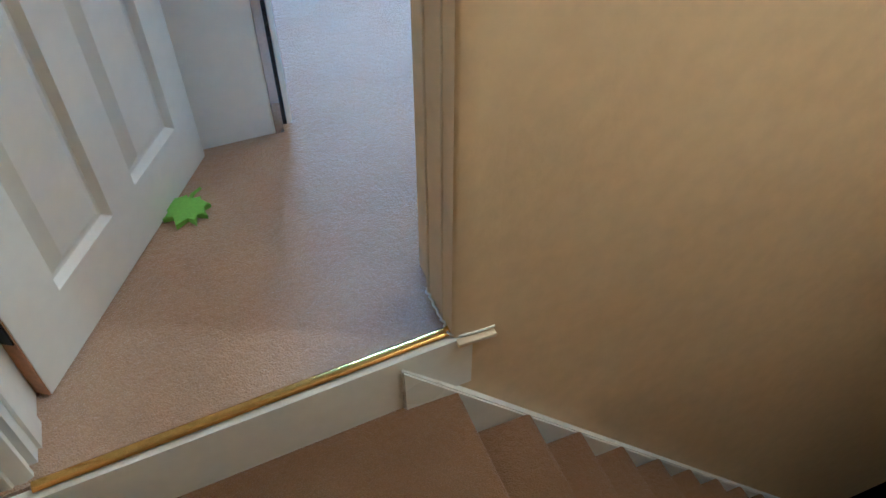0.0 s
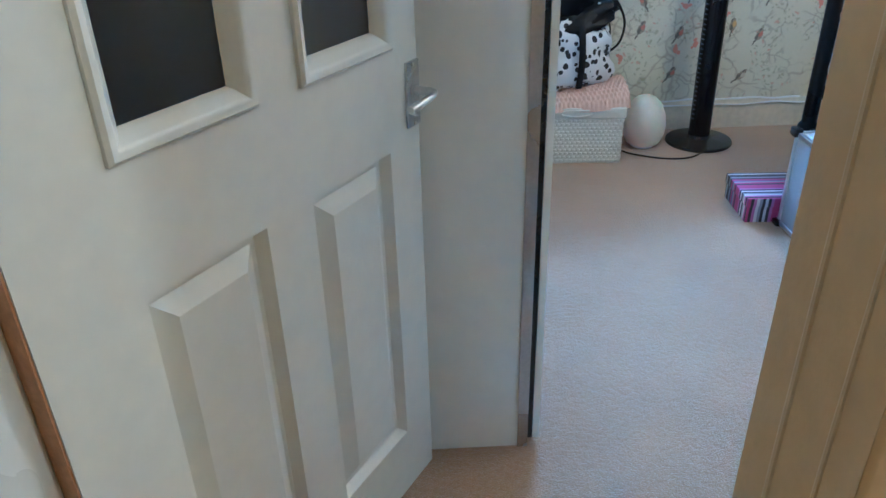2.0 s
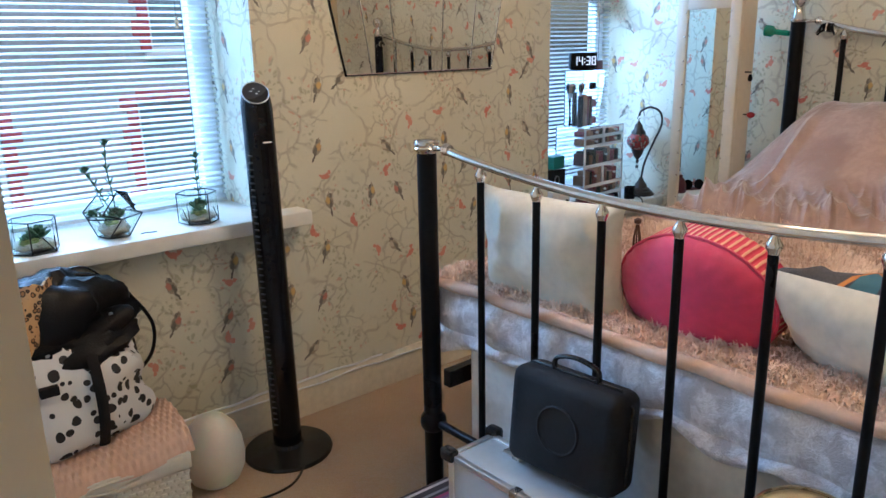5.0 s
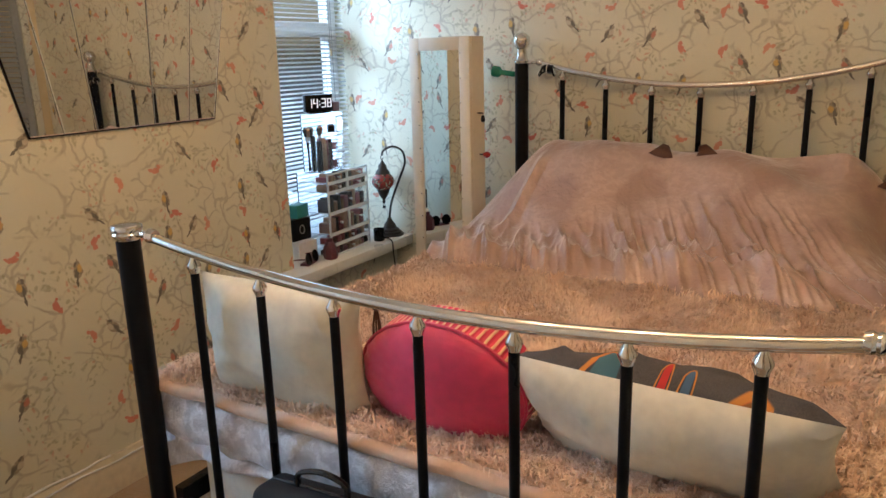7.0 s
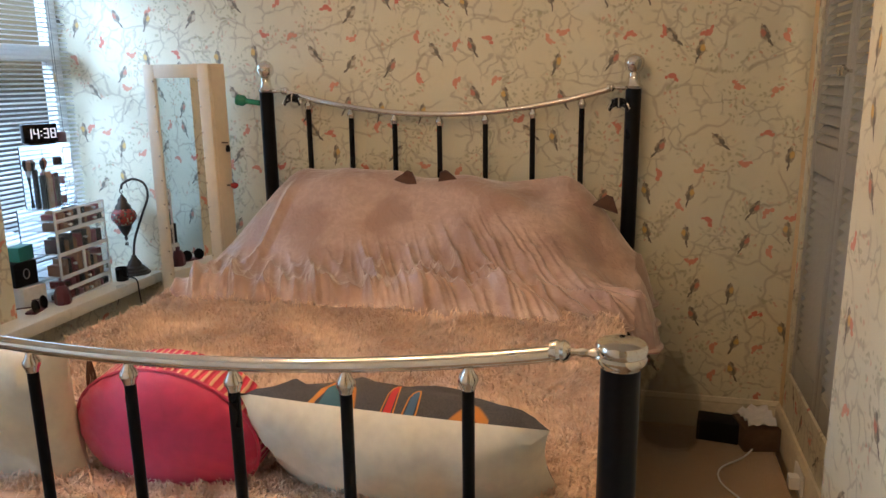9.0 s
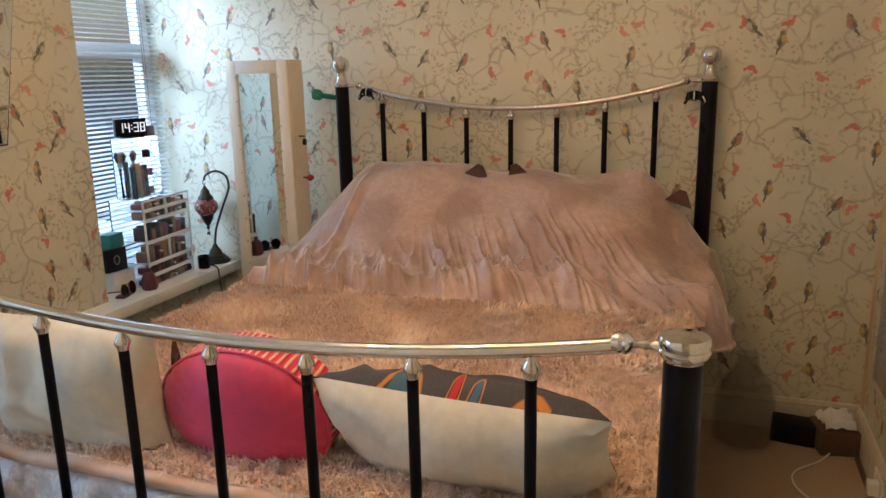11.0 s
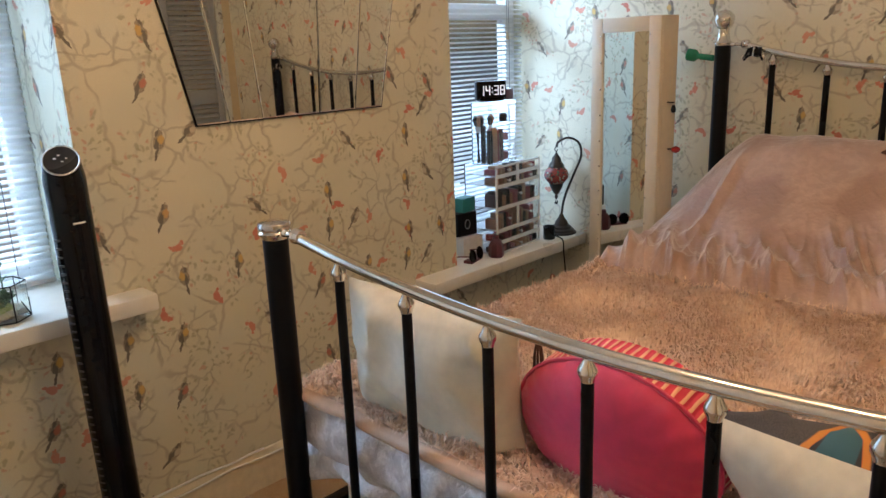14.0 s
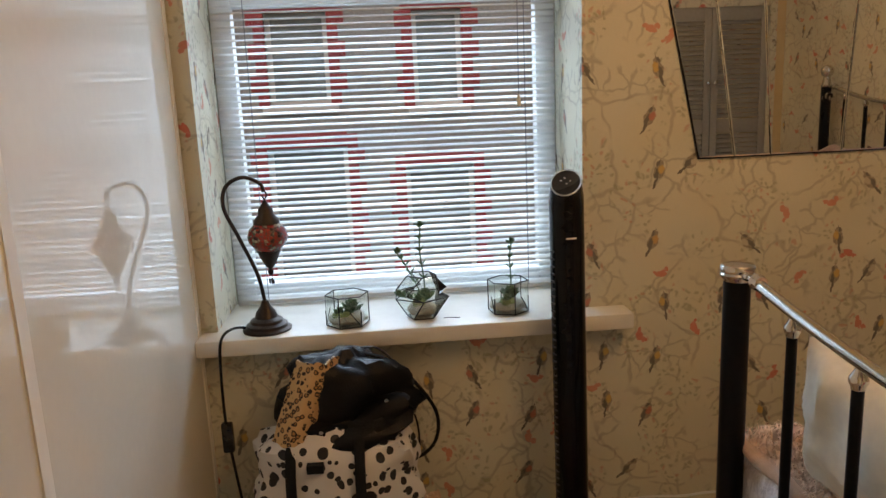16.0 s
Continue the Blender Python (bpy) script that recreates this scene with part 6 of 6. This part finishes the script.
def make_drawers():
    W, D, H = 0.33, 0.17, 0.386
    d = thing("makeup_chest", (3.25, 3.215, 0.550), "clear acrylic make-up drawers filled with dark cosmetics", "chest", rz=4)
    t = 0.004
    rows = [(0.0, 0.105, [0.0, 1.0], True), (0.105, 0.202, [0.0, 0.48, 1.0], False), (0.202, 0.298, [0.0, 1.0], False), (0.298, 0.386, [0.0, 0.48, 1.0], True)]
    shell = bmesh.new()
    for x in (-W / 2, W / 2 - t):
        bm_box(shell, x, 0, 0, x + t, D, H)
    bm_box(shell, -W / 2 + t, D - t, 0, W / 2 - t, D, H)
    part("shell", shell, CLEAR, d)
    for z0, z1, cols, double in rows:
        for a, b in zip(cols, cols[1:]):
            x0, x1 = -W / 2 + W * a, -W / 2 + W * b
            for z_lo, z_hi in ((z0, (z0 + z1) / 2), ((z0 + z1) / 2, z1)) if double else ((z0, z1),):
                e = 0.008
                f = part("drawer_front", boxes((x0, -0.003, z_lo, x0 + e, 0.004, z_hi), (x1 - e, -0.003, z_lo, x1, 0.004, z_hi), (x0 + e, -0.003, z_lo, x1 - e, 0.004, z_lo + e), (x0 + e, -0.003, z_hi - e, x1 - e, 0.004, z_hi)), ACRYL_EDGE, d, "clear drawer front with bright edges")
                part("window", box(x0 + e, -0.001, z_lo + e, x1 - e, 0.001, z_hi - e), CLEAR, f)
                part("knob", lathe([(0.003, 0), (0.003, 0.006), (0.007, 0.010), (0.006, 0.016), (0, 0.018)], 10), ACRYL_EDGE, f, m=pose((x0 + x1) / 2, -0.003, (z_lo + z_hi) / 2, 90, 0, 0))
                part("tray", box(x0 + 0.006, 0.005, z_lo + 0.0005, x1 - 0.006, D - 0.01, z_lo + 0.003), ACRYL_EDGE, f)
    rng = random.Random(4)
    for z0, z1, cols, double in rows:
        for z in ((z0, (z0 + z1) / 2) if double else (z0,)):
            x = -W / 2 + 0.014
            while x < W / 2 - 0.03:
                w = rng.uniform(0.014, 0.034)
                hgt = rng.uniform(0.022, 0.036) if double else rng.uniform(0.045, 0.078)
                c = solid("cosmetic", box(-w / 2, 0, 0, w / 2, 0.06, hgt, 0.003), MAKEUP[rng.randrange(6)], "small cosmetic container inside a clear drawer", "cosmetics", group="cosmetics in drawers")
                c.matrix_basis = d.matrix_basis @ pose(x + w / 2, 0.012, z + 0.0035)
                x += w + rng.uniform(0.002, 0.006)
    return d


make_drawers()


def brush_holder():
    W, D, H = 0.20, 0.10, 0.26
    b = thing("brush_holder", (3.20, 3.25, 0.938), "clear acrylic holder of brushes and lipsticks with small drawers", "make-up holder", rz=8)
    t = 0.003
    parts = [(-W / 2, 0, 0, W / 2, D, t), (-W / 2, D - t, t, W / 2, D, H), (-W / 2, 0, t, -W / 2 + t, D - t, H), (W / 2 - t, 0, t, W / 2, D - t, H), (-0.028, 0, t, -0.025, D - t, H * 0.55), (0.03, 0, t, 0.033, D - t, H), (-W / 2 + t, 0, t, 0.03, t, H * 0.5)]
    for q in parts:
        part("wall", box(*q), CLEAR, b)
    for k in range(3):
        part("small_drawer", boxes((0.036, -0.004, 0.006 + 0.082 * k, W / 2 - 0.003, -0.001, 0.012 + 0.082 * k), (0.036, -0.004, 0.076 + 0.082 * k, W / 2 - 0.003, -0.001, 0.082 + 0.082 * k), (0.036, -0.004, 0.012 + 0.082 * k, 0.040, -0.001, 0.076 + 0.082 * k), (W / 2 - 0.007, -0.004, 0.012 + 0.082 * k, W / 2 - 0.003, -0.001, 0.076 + 0.082 * k)), ACRYL_EDGE, b)
        c = solid("cosmetic", lathe([(0.0, 0.0), (0.018, 0.0), (0.018, 0.03), (0.012, 0.034), (0.0, 0.034)], 16), MAKEUP[(1, 5, 3)[k]], "round cosmetic pot in the small drawer", "cosmetics", group="cosmetics in drawers")
        c.matrix_basis = b.matrix_basis @ pose(0.066, 0.045, 0.006 + 0.082 * k)
    rng = random.Random(9)
    spots = [(-0.085, 0.02, 3, 0.12), (-0.066, 0.03, 4, 0.10), (-0.048, 0.02, 4, 0.13), (-0.012, 0.03, 1, 0.115), (0.008, 0.025, 0, 0.12), (0.018, 0.06, 1, 0.10), (-0.07, 0.06, 3, 0.14), (-0.01, 0.065, 5, 0.12)]
    for x, y, k, h in spots:
        c = solid("lipstick", box(-0.0115, -0.008, 0, 0.0115, 0.008, h + 0.02, 0.003), MAKEUP[k], "tall cosmetic tube standing in the holder", "lipstick", group="tubes in the holder")
        c.matrix_basis = b.matrix_basis @ pose(x, y, 0.0035, 0, 0, rng.uniform(-10, 10))
    for k in range(7):
        x = -0.085 + 0.014 * k
        c = thing("makeup_brush", (0, 0, 0), "make-up brush with dark bristles and silver ferrule", "brush", group="make-up brushes")
        c.matrix_basis = b.matrix_basis @ pose(x, 0.08, 0.004, rng.uniform(-4, 4), rng.uniform(-12, 12), 0)
        part("handle", tube([(0, 0, 0), (0, 0, 0.13)], 0.0035, 8), BLACK_PLASTIC, c)
        part("ferrule", tube([(0, 0, 0.13), (0, 0, 0.155)], [0.0045, 0.006], 8), STEEL, c)
        part("bristles", lathe([(0.006, 0.155), (0.013, 0.175), (0.013, 0.19), (0.0, 0.203)], 12), MAKEUP[3] if k % 2 else MAKEUP[2], c)


brush_holder()

GLOW = bpy.data.materials.new("clock_digits")
GLOW.use_nodes = True
_b = GLOW.node_tree.nodes["Principled BSDF"]
_b.inputs["Base Color"].default_value = (0.9, 0.93, 1.0, 1)
_b.inputs["Emission Color"].default_value = (0.85, 0.92, 1.0, 1)
_b.inputs["Emission Strength"].default_value = 0.8


def digital_clock():
    c = thing("digital_clock", (3.165, 3.285, 1.2), "black digital alarm clock showing the time 14:38 in white", "clock", rz=-24)
    c.scale = (0.86, 0.86, 0.86)
    part("case", box(-0.08, 0.0, 0.008, 0.08, 0.035, 0.098, 0.005), BLACK_GLOSS, c)
    part("foot", box(-0.06, -0.012, 0.0, 0.06, 0.040, 0.010, 0.003), BLACK_PLASTIC, c)
    seg = {"1": "bc", "4": "fgbc", "3": "abgcd", "7": "abc", "8": "abcdefg"}
    w, h, t = 0.024, 0.046, 0.0045
    x = -0.066
    for ch in "14:38":
        if ch == ":":
            for z in (0.042, 0.06):
                part("digit", box(x, -0.0022, z, x + 0.005, 0.0012, z + 0.006), GLOW, c)
            x += 0.013
            continue
        z0 = 0.030
        bars = {"a": (0, h - t, w, h), "d": (0, 0, w, t), "g": (0, h / 2 - t / 2, w, h / 2 + t / 2), "b": (w - t, h / 2, w, h), "c": (w - t, 0, w, h / 2), "f": (0, h / 2, t, h), "e": (0, 0, t, h / 2)}
        for s in seg[ch]:
            q = bars[s]
            part("digit_segment", box(x + q[0], -0.0022, z0 + q[1], x + q[2], 0.0012, z0 + q[3]), GLOW, c)
        x += 0.033


digital_clock()
solid("nail_varnish_box", box(-0.03, -0.03, 0.0, 0.03, 0.03, 0.045, 0.004), MAKEUP[0], "dark red lidded box beside the clock", "box", at=(3.275, 3.31, 1.2), rz=10)
sb = thing("sunglasses_case", (2.965, 3.22, 0.550), "dark oval sunglasses lying on the low sill", "sunglasses", rz=15)
for x in (-0.032, 0.032):
    part("lens", lathe([(0.0, 0.0), (0.026, 0.0), (0.028, 0.003), (0.026, 0.006), (0.0, 0.006)], 20), BLACK_GLOSS, sb, m=pose(x, 0, 0.03, 80, 0, 0))
    part("temple", tube(smooth_line([(x * 1.9, 0, 0.035), (x * 1.95, 0.05, 0.03), (x * 1.8, 0.11, 0.012)], 5), 0.003, 6), MAKEUP[0], sb)
part("bridge", tube([(-0.01, 0, 0.038), (0, 0, 0.042), (0.01, 0, 0.038)], 0.0025, 6), MAKEUP[0], sb)
part("rest", box(-0.05, -0.01, 0.0, 0.05, 0.035, 0.012, 0.005), MAKEUP[0], sb)
solid("scent_bottle", lathe([(0.0, 0.0), (0.030, 0.0), (0.034, 0.01), (0.032, 0.05), (0.020, 0.075), (0.012, 0.080), (0.012, 0.095), (0.0, 0.097)], 8), MAKEUP[0], "dark red glass scent bottle on the sill", "bottle", at=(3.075, 3.20, 0.550))
solid("white_carton", box(-0.055, -0.04, 0.0, 0.055, 0.04, 0.085, 0.003), WHITE_CLOTH, "small white carton standing on the sill", "carton", at=(3.035, 3.33, 0.550), rz=-8)
gb = thing("black_gift_bag", (3.025, 3.345, 0.637), "small black gift bag with a gold emblem on the carton", "gift bag", rz=-6)
part("bag", box(-0.055, -0.03, 0.0, 0.055, 0.03, 0.10, 0.003), LEATHER, gb)
part("emblem", tube([(0.014 * math.cos(k * 0.42), -0.031, 0.05 + 0.02 * math.sin(k * 0.42)) for k in range(16)], 0.002, 6), STEEL, gb)
solid("teal_box", box(-0.045, -0.03, 0.0, 0.045, 0.03, 0.06, 0.003), material("teal_card", (0.02, 0.20, 0.19), 0.5, var=0.1), "teal green card box on the gift bag", "box", at=(3.04, 3.35, 0.739), rz=6)
solid("candle_pot", lathe([(0.0, 0.0), (0.026, 0.0), (0.028, 0.004), (0.028, 0.06), (0.024, 0.062), (0.024, 0.05), (0.0, 0.05)], 20), BLACK_GLOSS, "small black candle pot on the low sill", "candle", at=(3.455, 3.20, 0.550))
solid("dark_trinket_dish", lathe([(0.0, 0.0), (0.03, 0.0), (0.045, 0.02), (0.05, 0.035), (0.046, 0.035), (0.03, 0.012), (0.0, 0.01)], 20), MAKEUP[0], "dark red trinket dish on the sill corner", "dish", at=(3.50, 3.46, 0.550))

# standing mirror cabinet
ARMOIRE = material("cream_lacquer", (0.72, 0.66, 0.54), 0.35, var=0.05, scale=6)


def armoire():
    W, H, D = 0.335, 1.515, 0.10
    a = thing("mirror_armoire", (3.36, 2.765, 0.0), "cream standing jewellery cabinet with a long mirror and bead trim", "mirror cabinet", rz=-90 - 8)
    t = 0.055
    part("carcass", boxes((-W / 2, 0.016, 0.10, -W / 2 + 0.012, D, H), (W / 2 - 0.012, 0.016, 0.10, W / 2, D, H), (-W / 2 + 0.012, 0.016, H - 0.012, W / 2 - 0.012, D, H), (-W / 2 + 0.012, D - 0.01, 0.10, W / 2 - 0.012, D, H - 0.012), (-W / 2 + 0.012, 0.016, 0.10, W / 2 - 0.012, D - 0.01, 0.112)), ARMOIRE, a)
    door_a = part("door", boxes((-W / 2, -0.004, 0.10, -W / 2 + t, 0.016, H), (W / 2 - t, -0.004, 0.10, W / 2, 0.016, H), (-W / 2 + t, -0.004, H - t, W / 2 - t, 0.016, H), (-W / 2 + t, -0.004, 0.10, W / 2 - t, 0.016, 0.16), bevel=0.003), ARMOIRE, a)
    part("mirror", finish(box(-W / 2 + t, 0.004, 0.16, W / 2 - t, 0.010, H - t), "mirror", MIRROR, False), None, door_a, "long mirror glass")
    bead = finish(lathe([(0.0045, 0.0), (0.0035, 0.003), (0.0, 0.0045)], 8), "bead", CHROME)
    for s in (-1, 1):
        for k in range(13):
            part("bead", bead, None, door_a, m=pose(s * (W / 2 - t + 0.006), -0.004, 0.20 + 0.104 * k, 90, 0, 0))
    for s in (-1, 1):
        part("stand", tube([(s * (W / 2 - 0.02), D * 0.5, 0.10), (s * (W / 2 - 0.02), -0.06, 0.0)], 0.012, 8), ARMOIRE, a)
        part("stand", tube([(s * (W / 2 - 0.02), D * 0.5, 0.10), (s * (W / 2 - 0.02), D + 0.04, 0.0)], 0.012, 8), ARMOIRE, a)
    key = part("key", tube([(W / 2, 0.05, 1.195), (W / 2 + 0.03, 0.05, 1.195)], 0.003, 8), BRONZE, a, "dark key in the lock")
    part("fob", lathe([(0.0, 0.0), (0.008, 0.004), (0.010, 0.014), (0.006, 0.03), (0.0, 0.032)], 12), BLACK_METAL, key, m=pose(W / 2 + 0.028, 0.05, 1.155))
    return a


armoire()
red = material("red_glass", (0.35, 0.012, 0.012), 0.15, var=0.1)
bauble = thing("red_bauble", (3.40, 2.557, 1.015), "red glass bauble hooked on the cabinet side", "ornament")
part("hook", tube([(0, 0.048, 0.0), (0, 0.0, 0.0)], 0.0035, 6), BLACK_METAL, bauble)
part("ball", lathe([(0.0, -0.016), (0.014, -0.008), (0.018, 0.0), (0.014, 0.008), (0.0, 0.014)], 16), red, bauble)

# ---------- bed-head ornaments ----------
JADE = material("green_glass", (0.02, 0.22, 0.13), 0.2, var=0.15)
g = thing("green_torch", (HX, 2.575, 1.355), "small green plastic torch clipped to the bed post", "torch", rx=4)
part("barrel", tube([(-0.005, -0.065, 0.0), (-0.005, 0.0, 0.004)], 0.012, 12), JADE, g)
part("head", tube([(-0.005, 0.0, 0.004), (-0.005, 0.012, 0.005), (-0.005, 0.04, 0.008)], [0.014, 0.024, 0.024], 16), JADE, g)


def scrunchie(at, label):
    s = thing("hair_clip", at, label, "hair clip", group="hair clips")
    rng = random.Random(int(at[1] * 100))
    for k in range(7):
        a = -0.6 + k * 0.72
        part("tooth", tube(smooth_line([(0, 0.012 * math.cos(a), 0.016 * math.sin(a)), (-0.016, 0.032 * math.cos(a), 0.020 * math.sin(a) - 0.008), (-0.020, 0.042 * math.cos(a), 0.010 * math.sin(a) - 0.026)], 4), 0.0045, 6), CHROME if k % 2 else BLACK_METAL, s)
    part("body", blobby(0.018, 0.026, 0.018, 2.0, 0.3, 14, 10), BLACK_METAL, s)


scrunchie((HX - 0.012, 2.345, 1.372), "black and silver claw clip hung on the chrome rail")
scrunchie((HX - 0.012, BY0 + 0.052, 1.345), "dark claw clip hung by the bed post")

# ---------- corner by the cupboard ----------
SMOKE = material("dusty_glass", (0.22, 0.21, 0.17), 0.15, var=0.2, Alpha=0.10)
jug = thing("glass_demijohn", (3.48, 0.735, 0.0), "large dusty grey glass demijohn standing on the floor", "bottle")
part("bottle", lathe([(0.0, 0.0), (0.10, 0.0), (0.115, 0.015), (0.118, 0.12), (0.112, 0.20), (0.09, 0.26), (0.055, 0.30), (0.04, 0.33), (0.042, 0.37), (0.036, 0.37), (0.034, 0.33), (0.05, 0.295), (0.085, 0.25), (0.105, 0.19), (0.11, 0.12), (0.105, 0.02), (0.0, 0.012)], 32), SMOKE, jug)
solid("black_shoe_box", box(-0.08, -0.05, 0.0, 0.08, 0.05, 0.085, 0.004), BLACK_CLOTH, "small black box pushed against the skirting", "box", at=(3.555, 0.545, 0.0), rz=82)
bb = thing("brown_carton", (3.53, 0.405, 0.0), "brown carton with crumpled white paper on top", "carton", rz=12)
part("carton", box(-0.075, -0.07, 0.0, 0.075, 0.07, 0.095, 0.004), material("brown_card", (0.13, 0.075, 0.045), 0.8, var=0.2), bb)
part("paper", sheet(10, 10, lambda u, v: Vector(((u - 0.5) * 0.13, (v - 0.5) * 0.11, 0.105 + 0.035 * abs(wob(u, v, 3, 3)) + 0.03 * u * (1 - v))), 0.002), WHITE_CLOTH, bb, "crumpled white paper")
solid("white_flex", tube(smooth_line([(3.46, 0.42, 0.012), (3.38, 0.47, 0.008), (3.28, 0.56, 0.007), (3.18, 0.57, 0.007), (3.08, 0.52, 0.007), (2.95, 0.44, 0.007)], 8), 0.0035, 8), UPVC, "white flex looping across the carpet", "cable")
so = thing("wall_socket", (3.12, 0.322, 0.045), "white double socket low on the skirting", "socket")
part("plate", box(-0.06, 0.0, 0.0, 0.06, 0.009, 0.075, 0.003), UPVC, so)
part("plug", box(-0.045, 0.009, 0.015, -0.005, 0.045, 0.062, 0.006), UPVC, so, "white plug")
for x in (0.018, 0.034):
    part("slot", box(x, 0.0085, 0.03, x + 0.006, 0.0096, 0.036), BLACK_PLASTIC, so)

# ---------- ceiling lamps ----------
SHADE = material("lamp_metal", (0.6, 0.58, 0.54), 0.3, 1.0, var=0.05)
tl = thing("ceiling_spotlight_bar", (1.15, 1.67, CEILING), "slim ceiling bar with four warm spot lamps", "ceiling light")
part("bar", box(-0.02, -0.50, -0.025, 0.02, 0.50, 0.0, 0.004), SHADE, tl)
for k in range(4):
    part("spot_head", lathe([(0.05, -0.115), (0.046, -0.085), (0.030, -0.05), (0.012, -0.04), (0.012, -0.024)], 20), SHADE, tl, m=pose(0, -0.42 + 0.28 * k, 0))
# unseen pendant, made up as a holder for the added landing light
pl = thing("assumed_pendant", (1.5, -0.20, CEILING), "assumed plain pendant lamp over the stairs, unseen", "ceiling light")
part("rose", lathe([(0.0, 0.0), (0.045, 0.0), (0.04, -0.02), (0.0, -0.025)], 20), UPVC, pl)
part("flex", tube([(0, 0, -0.02), (0, 0, -0.12)], 0.004, 8), UPVC, pl)
part("holder", lathe([(0.0, -0.12), (0.018, -0.12), (0.018, -0.16), (0.0, -0.16)], 14), UPVC, pl)
